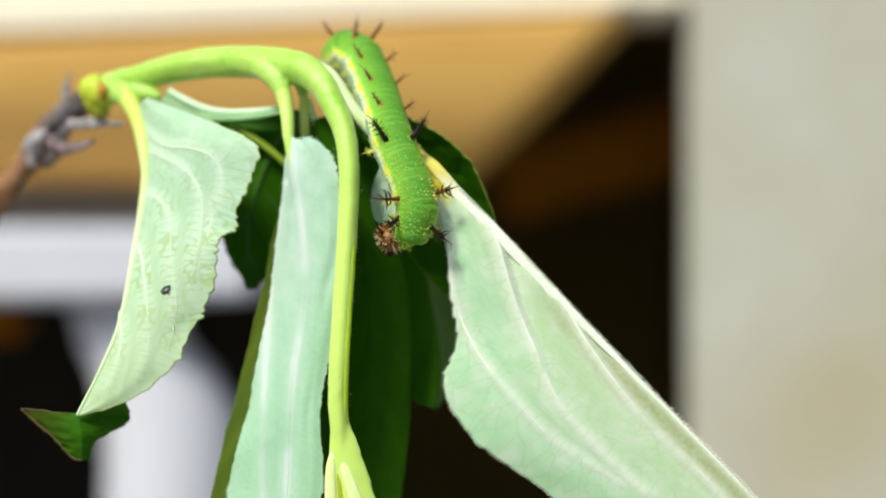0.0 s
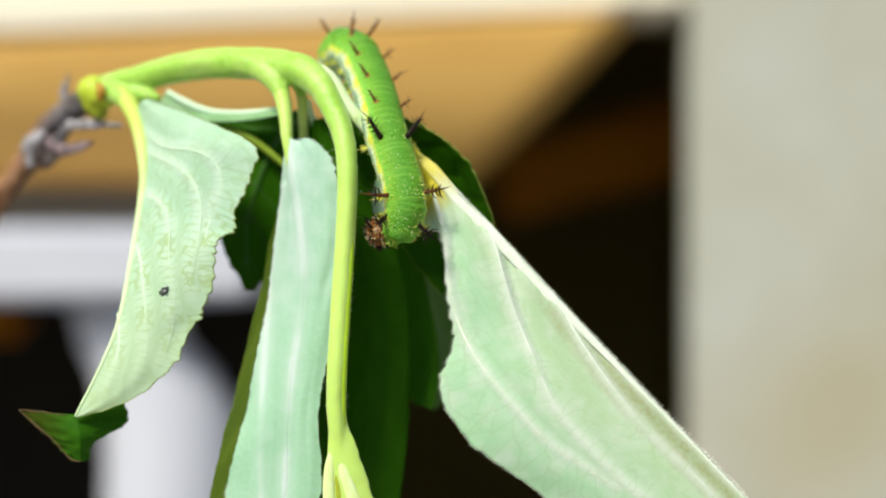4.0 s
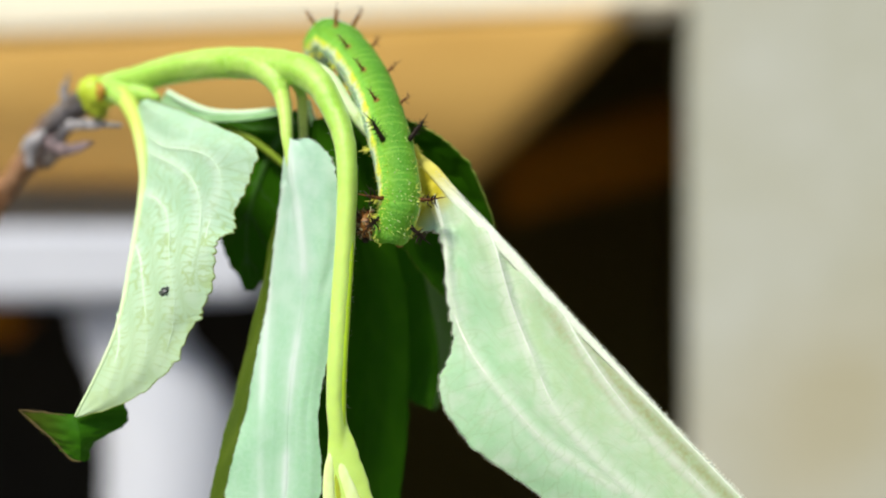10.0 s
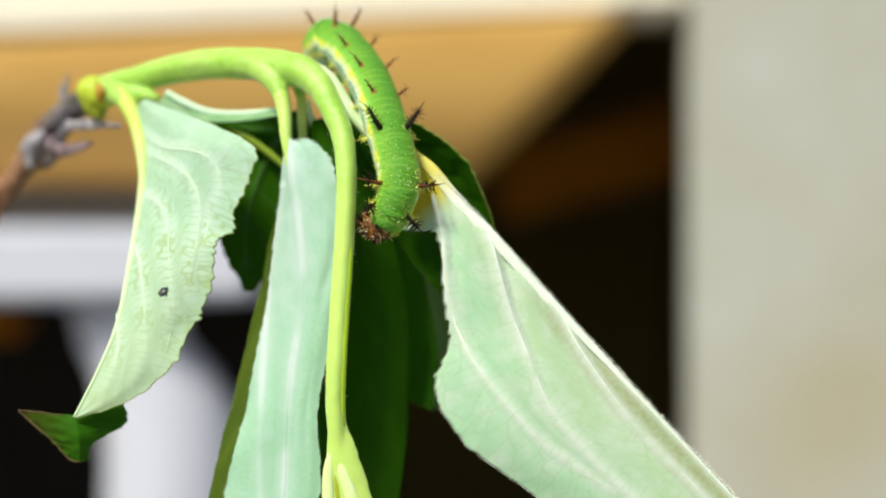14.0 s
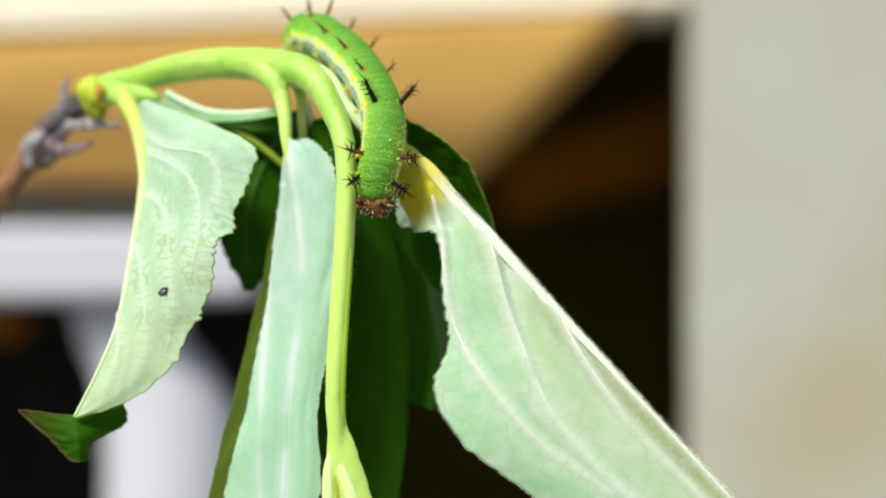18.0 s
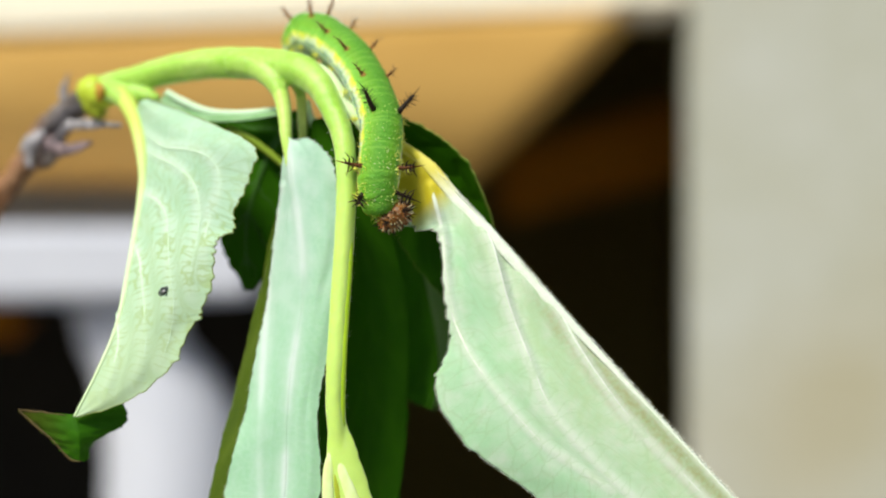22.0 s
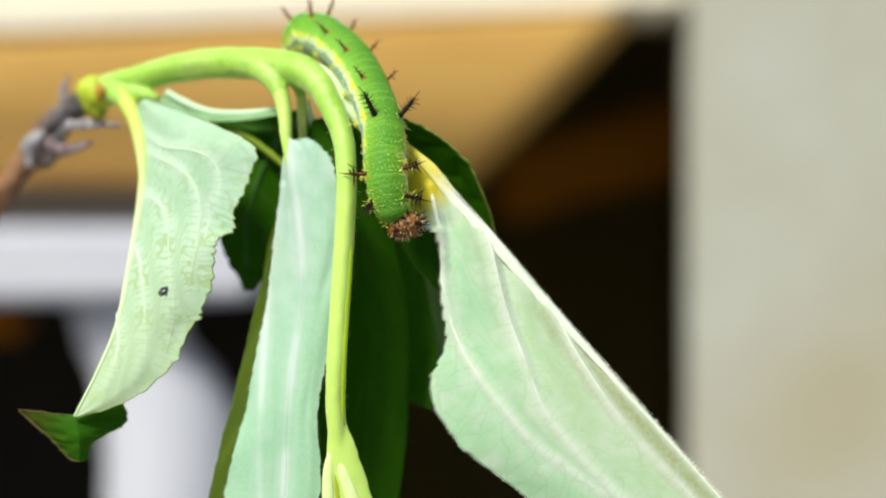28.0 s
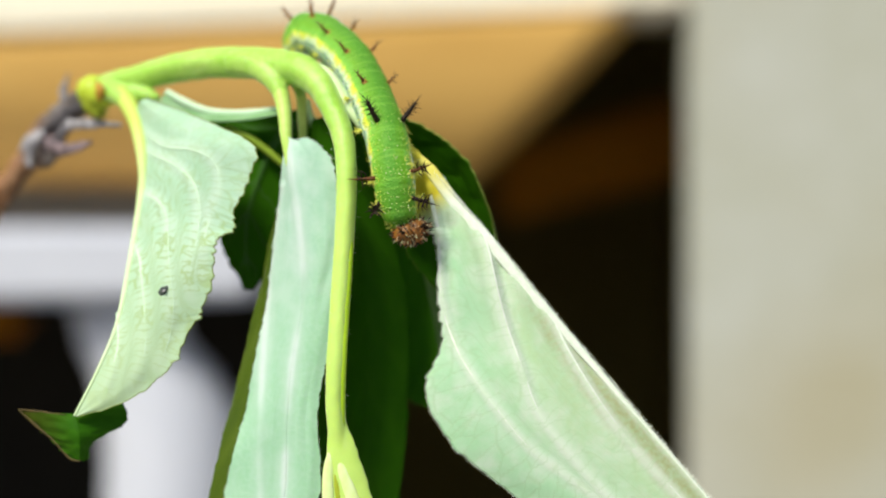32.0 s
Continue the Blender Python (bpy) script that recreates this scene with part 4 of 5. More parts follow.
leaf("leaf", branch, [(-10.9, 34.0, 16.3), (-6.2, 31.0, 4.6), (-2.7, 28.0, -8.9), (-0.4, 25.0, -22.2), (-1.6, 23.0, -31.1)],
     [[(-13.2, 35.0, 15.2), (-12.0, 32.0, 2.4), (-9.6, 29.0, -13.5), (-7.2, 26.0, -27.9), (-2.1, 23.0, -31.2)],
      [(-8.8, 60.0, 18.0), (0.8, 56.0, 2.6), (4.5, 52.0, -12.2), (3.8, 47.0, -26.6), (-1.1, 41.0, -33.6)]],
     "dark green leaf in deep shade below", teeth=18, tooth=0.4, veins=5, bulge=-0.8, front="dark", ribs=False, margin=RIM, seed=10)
limb("vein", [(-41.9, 23.0, 24.2), (-37.4, 22.5, 21.9), (-33.6, 22.5, 19.1), (-29.7, 22.5, 15.8)], [0.3, 0.7, 0.7, 0.6], RIBDARK, "olive midrib of a shaded leaf", 16, 8)
limb("petiole", [(-26.5, 14.0, 35.5), (-20.9, 10.5, 32.0), (-16.8, 8.5, 26.1), (-12.3, 8.0, 20.8), (-8.7, 8.0, 19.4)], [1.6, 1.4, 1.2, 1.0, 0.9], RIB, "pale leaf stalk under the caterpillar", 24, 10)
limb("petiole", [(-10.8, 8.0, 20.0), (-6.6, 8.0, 18.8), (-4.5, 7.3, 17.3), (-2.9, 6.8, 15.8)], [0.9, 0.95, 0.9, 0.5], STALKGOLD, "golden yellow leaf stalk", 16, 10)

# the leaf being eaten: it sinks slowly as it is gnawed at its base
eaten = leaf("eaten_leaf", branch, [(-6.2, 7.4, 18.4), (-1.6, 6.0, 14.7), (5.7, 4.0, 7.6), (12.9, 2.0, 0.1), (24.6, 0.0, -12.5), (36.3, -2.0, -24.7), (54.6, -4.0, -43.7), (60.5, -4.0, -50.0)],
     [[(-7.1, 8.4, 18.0), (-8.5, 8.4, 13.6), (-6.8, 8.0, 8.9), (-3.5, 6.0, 4.0), (0.2, 4.0, 3.1), (1.6, 3.0, -8.0), (2.8, 3.0, -16.1), (0.4, 3.0, -25.2), (5.7, 2.0, -33.7), (15.7, 1.0, -41.1), (27.6, 0.0, -47.4), (60.0, -4.0, -50.4)]],
     "large pale green leaf, underside up, gnawed at the base", teeth=36, tooth=0.6, veins=4, lean=0.85, vstart=0.01, sway=0.15, bend=1.1, bulge=1.2, quilt=0.35, crease=1.0, veinr=0.42, keep=0.85,
     lines=[[(-1.5, 5.0, 11.6), (-0.8, 5.0, 8.8), (0.1, 5.0, 5.6), (0.9, 4.0, 2.1), (2.0, 4.0, -8.0), (4.8, 3.0, -15.8), (8.7, 3.0, -21.7), (14.6, 2.0, -28.4), (19.3, 2.0, -33.2), (23.7, 1.0, -36.1), (31.6, 0.0, -40.9)],
            [(7.9, 3.0, 5.2), (9.5, 3.0, 1.6), (10.5, 3.0, -1.7), (12.0, 3.0, -7.0), (13.7, 2.0, -12.0), (16.8, 2.0, -19.1), (19.5, 1.0, -25.5), (24.6, 0.0, -31.9), (32.0, 0.0, -39.3), (36.6, 0.0, -42.9)],
            [(20.2, 1.0, -8.1), (22.7, 1.0, -12.0), (24.5, 1.0, -15.2), (27.8, 0.0, -20.1), (33.4, 0.0, -27.5), (39.4, -1.0, -33.7), (46.9, -2.0, -41.0), (49.9, -3.0, -44.3)]],
     rib=1.15, flare=0.8, ribmat=RIBFUZZ, veinmat=RIBFUZZ, pale=PALEROOT, downy=True, fringe=5000, seed=11)
bm = tube([(-51.1, 5.6, -7.9), (-50.2, 5.3, -7.4), (-49.3, 5.5, -6.8)], [0.5, 0.75, 0.4], 8, sides=8, flat=0.4, lump=0.4)
speck = part("dark_speck", bm, SPOT, branch, "small dark speck on the leaf")
part("pale_centre", tube([(-50.3, 4.9, -7.6), (-50.0, 4.8, -7.4), (-49.8, 4.9, -7.2)], [0.12, 0.34, 0.12], 6, sides=8), BARKPALE, speck)
# downy hairs along the stem
rnd = random.Random(21)
bm = bmesh.new()
line = curve([(-63.1, 32.0, 35.0), (-53.3, 27.0, 37.0), (-43.6, 23.0, 37.3), (-34.0, 18.0, 35.9), (-27.1, 14.0, 34.0), (-21.9, 10.0, 28.9), (-18.6, 6.0, 22.2), (-16.9, 3.0, 14.3), (-16.8, 1.0, 4.1), (-17.5, -1.0, -7.9), (-18.2, -2.0, -19.7), (-18.4, -2.0, -27.6)], 300)
for _ in range(500):
    p = line[rnd.randrange(300)]
    a = rnd.uniform(0, 6.28)
    n = np.array([math.cos(a), math.sin(a) * 0.25, rnd.uniform(-0.9, 0.9)])
    n = n / np.linalg.norm(n)
    add_tube(bm, [(p + n * 1.5) * 0.001, (p + n * 2.0) * 0.001, (p + n * rnd.uniform(2.1, 2.6)) * 0.001], [0.000025, 0.00002, 0.00001], 3)
tagged(part("stem_hairs", bm, HAIR, branch), kind="stuff")
# the last scrap left of the gnawed base, drawn in under the feeding jaws
scrap = leaf("leaf_scrap", eaten, [(-4.1, 9.0, 14.7), (-6.7, 9.5, 13.2), (-8.8, 9.5, 10.0), (-9.8, 9.0, 5.3)],
     [[(-8.8, 9.5, 16.6), (-11.7, 10.0, 14.8), (-13.2, 10.0, 10.0), (-12.5, 9.5, 5.5), (-10.2, 9.0, 4.9)], [(-3.5, 8.5, 13.6), (-4.1, 9.0, 10.5), (-6.1, 9.0, 6.9), (-9.3, 9.0, 4.9)]],
     "pale scrap of leaf blade at the gnawed edge", teeth=8, tooth=0.25, veins=2, bulge=0.3, ribs=False, seed=15)


# ---- the caterpillar: rigid segments that bend against each other ----
caterpillar = tagged(new("caterpillar"), "bright green spiny caterpillar with a brown head, clasping the stem", "caterpillar")
caterpillar.location = (0, REACH, EYE_Z)
SEG = 4.3  # spacing of the segments in millimetres


def segment_mesh(back, here, ahead, length, green=1.0, reach=1.75, phase=0.5):
    """One ring of the body, y towards the head, z towards the back: half widths and heights taper from neighbour to neighbour."""
    bm = bmesh.new()
    uvl = bm.loops.layers.uv.new("UVMap")
    runl = bm.loops.layers.uv.new("Along")
    ns, nl = 44, 26
    rows = []
    for i in range(nl + 1):
        s = i / nl
        off = (s - 0.5) * reach
        x = abs(2 * s - 1)
        other, f = (ahead, off) if off > 0 else (back, -off)
        width, height = (here[c] + (other[c] - here[c]) * min(f, 1.0) for c in (0, 1))
        bulge = 1.0 - 0.04 * x * x - 0.03 * x ** 4 - 2.2 * max(0.0, x - 0.72) ** 2 + 0.007 * math.cos(2 * math.pi * off * 4)
        row = []
        for k in range(ns):
            a = 2 * math.pi * k / ns
            fold = 1.0 + 0.05 * math.exp(-((abs(a - math.pi) - 1.35) / 0.22) ** 2)
            row.append(bm.verts.new(Vector((math.sin(a) * width * bulge * fold, off * length, math.cos(a) * height * bulge)) * 0.001))
        rows.append(row)
    for i in range(nl):
        for k in range(ns):
            f = bm.faces.new((rows[i][k], rows[i][(k + 1) % ns], rows[i + 1][(k + 1) % ns], rows[i + 1][k]))
            for lp, (ii, kk) in zip(f.loops, ((i, k), (i, k + 1), (i + 1, k + 1), (i + 1, k))):
                a = 2 * kk / ns
                lp[uvl].uv = ((a if a <= 1 else 2 - a) * green, ii / nl)
                lp[runl].uv = (min(1.0, max(0.0, 0.5 - 0.5 * math.cos(2 * math.pi * ((ii / nl - 0.5) * reach + phase)))), 0)
    bm.faces.new(rows[0][::-1])
    bm.faces.new(rows[-1])
    bmesh.ops.recalc_face_normals(bm, faces=bm.faces)
    return bm


def spine(parent, base, way, length, mats, seed, twigs=9, thick=0.32, bush=(1.2, 2.4)):
    """A stiff branched spine on a segment: a stout tapering stalk set with long fine bristles."""
    rnd = random.Random(seed)
    bm = bmesh.new()
    b, w = Vector(base), Vector(way).normalized()
    bow = w.orthogonal().normalized() * rnd.uniform(-0.1, 0.1)
    pts = [b + (w * f + bow * f * f) * length for f in (0, 0.25, 0.5, 0.8, 1.0)]
    add_tube(bm, [p * 0.001 for p in pts], [0.001 * thick * r for r in (1.25, 1.0, 0.9, 0.7, 0.35)], 8)
    side = w.orthogonal().normalized()
    for k in range(twigs + 1):
        f = 0.3 + 0.7 * k / twigs
        a = k * 2.4 + rnd.uniform(-.4, .4)
        out = side * math.cos(a) + w.cross(side) * math.sin(a)
        p = b + (w * f + bow * f * f) * length
        q = p + (out * (1.15 - f if k == twigs else 1.0) + w * (0.15 + 0.45 * f)).normalized() * rnd.uniform(*bush) * (1.3 if k == twigs else 1.0)
        add_tube(bm, [p * 0.001, (p * .5 + q * .5) * 0.001, q * 0.001], [0.00011, 0.00008, 0.00002], 5, mat=1 if isinstance(mats, list) else 0)
    return part("spine", bm, mats, parent)


def thorn(parent, base, way, length, mats, seed):
    """A front spine: a tapering stalk with whorls of long stiff thorns and a long point."""
    rnd = random.Random(seed)
    bm = bmesh.new()
    b, w = Vector(base), Vector(way).normalized()
    side = w.orthogonal().normalized()
    turn = w.cross(side)
    bow = (side * rnd.uniform(-1, 1) + turn * rnd.uniform(-1, 1)) * 0.12
    line = [b + (w * f + bow * f * f) * length for f in (-0.05, 0.15, 0.35, 0.6, 0.8, 1.0, 1.35, 1.75)]
    add_tube(bm, [p * 0.001 for p in line], [0.00050, 0.00040, 0.00036, 0.00033, 0.00028, 0.00019, 0.00011, 0.00002], 9)
    for f, count, reach in ((0.3, 2, 0.9), (0.55, 3, 1.7), (0.8, 4, 2.1), (1.0, 2, 1.7)):
        a0 = rnd.uniform(0, 6.28)
        for k in range(count):
            a = a0 + 6.28 * k / count + rnd.uniform(-0.7, 0.7)
            out = side * math.cos(a) + turn * math.sin(a)
            p = b + (w * f + bow * f * f) * length
            far = reach * rnd.uniform(0.8, 1.2)
            q = p + (out + w * 0.1).normalized() * far * 0.5
            e = p + (out + w * rnd.uniform(0.1, 0.8)).normalized() * far
            add_tube(bm, [p * 0.001, q * 0.001, e * 0.001], [0.00021, 0.00013, 0.00002], 6, mat=1)
    return part("spine", bm, mats, parent)


def granules(parent, width, height, length, count, seed, mat, size=(0.12, 0.35), arc=(-1.6, 1.6), name="granules"):
    rnd = random.Random(seed)
    bm = bmesh.new()
    for _ in range(count):
        a, y = rnd.uniform(*arc), rnd.uniform(-0.5, 0.5) * length
        n = Vector((math.sin(a), rnd.uniform(-.2, .2), math.cos(a)))
        p = Vector((math.sin(a) * width * 0.985, y, math.cos(a) * height * 0.985))
        h = rnd.uniform(*size)
        add_tube(bm, [p * 0.001, (p + n * h * .6) * 0.001, (p + n * h) * 0.001], [0.00006, 0.00004, 0.00001] if name == "bristles" else [0.00012, 0.00009, 0.00002], 5)
    return tagged(part(name, bm, mat, parent), kind="stuff")


SEGMENTS = {}
# (place along the body, half width, half height, spine length, spine colour, spine spread)
PLAN = [(0, 2.9, 2.8, 0, SPINERED, 0.4), (1, 3.8, 3.6, 4.4, SPINERED, 0.4), (2, 4.2, 4.0, 4.2, SPINERED, 0.75), (3, 4.25, 4.1, 2.8, SPINERED, 0.68), (4, 4.2, 4.1, 2.6, SPINERED, 0.68),
        (5, 4.05, 3.95, 2.5, SPINERED, 0.68), (6, 3.95, 3.75, 6.6, SPINE, 0.70), (7, 3.8, 3.55, 0, SPINE, 0.6), (8, 3.7, 3.45, 5.0, SPINE, 1.1), (9, 3.4, 3.25, 5.0, SPINE, 1.1), (10, 2.8, 2.7, 0, SPINE, 1)]
for place, wide, high, long, mat, spread in PLAN:
    back, ahead = (PLAN[max(0, min(10, place + d))][1:3] if place + d < 11 else (2.0, 1.9) for d in (-1, 1))
    seg = part("body_segment", segment_mesh(back, (wide, high), ahead, SEG, 1.0 if place < 9 else 0.75 if place == 9 else 0.5), SKIN, caterpillar)
    SEGMENTS[place] = seg
    if long:
        for sgn in (-1, 1):
            a = 0.25 if place == 2 and sgn > 0 else -1.2 if place == 1 and sgn < 0 else -0.25 if place == 1 else spread * sgn
            base = (math.sin(a) * wide * 0.93, 1.2 if place == 6 else 0.8 if place == 8 else 0, math.cos(a) * high * 0.93)
            way = (math.sin(a * 1.3), -0.4 if place < 8 else 0.0 if place == 8 else 0.55, math.cos(a * 1.3))
            if place == 2 and sgn > 0:
                way = (-0.45, -0.75, 0.6)
            if place == 6:
                way = (math.sin(a * 1.1), -0.6, math.cos(a * 1.1))
                spine(seg, base, way, 4.2, mat, place * 7 + sgn, 26, 0.45, (1.0, 1.9))
            elif place > 6:
                if place == 9 and sgn > 0:
                    way = (0.45, 0.55, 0.9)
                thorn(seg, base, way, 2.9, [SPINEMIX if place == 8 else SPINE, SPINE], place * 7 + sgn)
            else:
                spine(seg, base, way, long * (1.05 if place < 3 else 0.9), [SPINERUST, SPINEGREY], place * 7 + sgn, 7, 0.36 if place < 3 else 0.26, (0.6, 1.4))
                bm = bmesh.new()
                b = Vector(base)
                add_tube(bm, [b * 0.00097, b * 0.00104, b * 0.00110], [0.0010, 0.0008, 0.0003], 10)
                part("spine_base", bm, SPINEBASE, seg)
            if place > 5:
                spine(seg, (sgn * wide * 0.96, 0.3, -high * 0.2), (sgn, 0.1, -0.2), 1.2, SPECKYELLOW, place * 5 + sgn, 12, 0.2, (0.6, 1.4))
            else:
                spine(seg, (sgn * wide * 0.96, 0.3, -high * 0.25), (sgn, 0, -0.25), 1.0, SPECKYELLOW, place * 5 + sgn, 11, 0.2, (0.6, 1.4))
    if place >= 6:
        granules(seg, wide, high, SEG, 10 if place < 8 else 22, place, SPECK, (0.06, 0.18))
        granules(seg, wide, high, SEG, 30 if place < 8 else 64, place + 20, SPECKGREEN, (0.08, 0.24))
        for arc in ((0.7, 1.4), (-1.4, -0.7)):
            granules(seg, wide, high, SEG, 14 if place < 8 else 34, place + 30 + int(arc[0] * 10), SPECKYELLOW, (0.12, 0.3), arc)
    granules(seg, wide, high, SEG, 26, place + 40, SPECKYELLOW, (0.2, 0.8), (1.5, 2.0) if place < 6 else (1.2, 1.8), "bristles")
    granules(seg, wide, high, SEG, 26, place + 60, SPECKYELLOW, (0.2, 0.8), (-2.0, -1.5) if place < 6 else (-1.8, -1.3), "bristles")
    if place in (2, 3, 4, 5):
        for sgn in (-1, 1):
            bm = bmesh.new()
            add_tube(bm, [Vector((sgn * 1.6, 0, -high * 0.7)) * 0.001, Vector((sgn * 1.9, 0.1, -high * 1.05)) * 0.001, Vector((sgn * 1.7, 0, -high * 1.3)) * 0.001], [0.0011, 0.0009, 0.0007], 10)
            part("proleg", bm, SKIN, seg)
    if place in (8, 9, 10):
        for sgn in (-1, 1):
            bm = bmesh.new()
            add_tube(bm, [Vector((sgn * 1.2, 0, -high * 0.7)) * 0.001, Vector((sgn * 1.6, 0.4, -high * 1.25)) * 0.001, Vector((sgn * 1.0, 0.9, -high * 1.6)) * 0.001], [0.0006, 0.0004, 0.00012], 8)
            part("leg", bm, HEADSKIN, seg)

# the soft rings between the segments
for place in range(1, 9):
    ends = [PLAN[min(10, place + d)][1:3] for d in (-1, 0, 1, 2)]
    back, here, ahead = ([(a + b) / 2 * 0.988 for a, b in zip(ends[i], ends[i + 1])] for i in range(3))
    SEGMENTS[place + 0.5] = part("body_fold", segment_mesh(back, here, ahead, SEG, 1.0 if place < 8 else 0.88, 1.15, 0.0), SKIN, caterpillar)

# head capsule: two lobes, studded with short spines
bm = bmesh.new()
bmesh.ops.create_uvsphere(bm, u_segments=28, v_segments=18, radius=1)
for v in bm.verts:
    c = v.co.copy()
    cleft = 1 - 0.12 * math.exp(-(c.x / 0.16) ** 2) * max(c.z, 0) - 0.05 * math.exp(-(c.x / 0.12) ** 2)
    v.co = Vector((c.x * 3.3 * cleft, c.y * 2.2 * cleft, c.z * 2.6 * cleft)) * 0.001
head = part("head", bm, HEADSKIN, caterpillar, "spiny brown head capsule")
rnd = random.Random(5)
for name, mat, count, lo, hi in (("head_bristles", BRISTLETAN, 60, 0.4, 1.0), ("pale_bristles", SPECK, 40, 0.4, 1.1), ("dark_bristles", SPINE, 95, 0.5, 1.4), ("brown_bristles", SPINERED, 80, 0.3, 0.9)):
    bm = bmesh.new()
    for _ in range(count):
        n = Vector((rnd.gauss(0, 1), rnd.gauss(0.25, 1), rnd.gauss(0.25, 1))).normalized()
        p = Vector((n.x * 3.2, n.y * 2.1, n.z * 2.5))
        q = p + (n + Vector((rnd.uniform(-.3, .3), rnd.uniform(-.3, .3), rnd.uniform(-.3, .3)))) * rnd.uniform(lo, hi)
        add_tube(bm, [p * 0.001, (p * .4 + q * .6) * 0.001, q * 0.001], [0.00014, 0.00009, 0.00002], 5)
    tagged(part(name, bm, mat, head), kind="stuff")
for sgn in (-1, 1):
    spine(head, (sgn * 1.7, -0.2, 2.2), (sgn * 0.5, -0.2, 1), 1.3, SPINE, 90 + sgn, 6, 0.26, (0.5, 1.0))
bm = bmesh.new()
add_tube(bm, [Vector(p) * 0.001 for p in ((-0.9, 1.7, -1.2), (0, 2.3, -1.6), (0.9, 1.7, -1.2))], [0.0004, 0.0007, 0.0004], 8)
part("mouthparts", bm, SPINE, head)

# ---- the crawl ----
BODY = {k: [] for k in SEGMENTS}
HEAD = []
AT = (0.0, 1.0, 2.0, 4.0, 6.0, 8.0, 9.0, 10.2)


def body_line(s, knots):
    """Smooth place on the body's line at s, through its knots."""
    return Vector(np.stack([curve_through(s, AT, [k[i] for k in knots]) for i in range(3)]))


def curve_through(s, xs, ys):
    i = max(0, min(len(xs) - 2, int(np.searchsorted(xs, s)) - 1))

    def slope(j):
        if j in (0, len(xs) - 1):
            a, b = (0, 1) if j == 0 else (len(xs) - 2, len(xs) - 1)
            return (ys[b] - ys[a]) / (xs[b] - xs[a])
        return (ys[j + 1] - ys[j - 1]) / (xs[j + 1] - xs[j - 1])

    h = xs[i + 1] - xs[i]
    f = (s - xs[i]) / h
    return ((2 * f ** 3 - 3 * f * f + 1) * ys[i] + (f ** 3 - 2 * f * f + f) * h * slope(i)
            + (3 * f * f - 2 * f ** 3) * ys[i + 1] + (f ** 3 - f * f) * h * slope(i + 1))


def axes(place, ahead, back):
    """The pose at place (millimetres) with y ahead and z towards back."""
    y = Vector(ahead).normalized()
    z = Vector(back)
    z = (z - y * z.dot(y)).normalized()
    x = y.cross(z)
    m = Matrix((x, y, z)).transposed().to_4x4()
    m.translation = Vector(place) * 0.001
    return m


def crawl(t, rear, mid, a2, t3, t2, face, facing, crown, roll=0.05):
    """The body's line at one time: rear, middle, front segments, the head's place, where it faces and its crown."""
    rear, mid, a2, t2 = Vector(rear) * 1.035 + Vector((0, 7.5, 0)), Vector(mid) * 1.022 + Vector((0, 4.8, 0)), Vector(a2) * 1.008 + Vector((0, 1.7, 0)), Vector(t2)
    tail = rear + Vector((-3.6, 8.0, -3.6))
    rump = rear + Vector((-2.0, 3.2, -0.9))
    rear = rear + Vector((1.5, 0, -1.7 if t < 15 else -0.9))
    mid = mid + Vector((0.7, 0, -0.2))
    knots = [tail, rump, rear, mid, a2, t3, t2, t2 * 0.7 + Vector(face) * 0.3 + Vector((0, 0.6, -1.0))]
    for k in SEGMENTS:
        p = body_line(k, knots)
        d = body_line(min(k + 0.4, 10.2), knots) - body_line(max(k - 0.4, 0), knots)
        lean = float(np.interp(k, (5, 6, 7, 8), (0.5, 0.28 if t < 16 else 0.40, 0.18 + roll * 0.4, roll)))
        if k == 9 and t < 13.2:
            d = Vector((-0.26, 0.1, -0.96))
        rump_turn = max(0.0, 1 - max(0.0, k - 1) / 2)
        BODY[k].append((t, axes(p, d, (lean - 0.4 * rump_turn, -0.8, 0.45 + 0.3 * rump_turn))))
    HEAD.append((t, axes(face, facing, crown)))


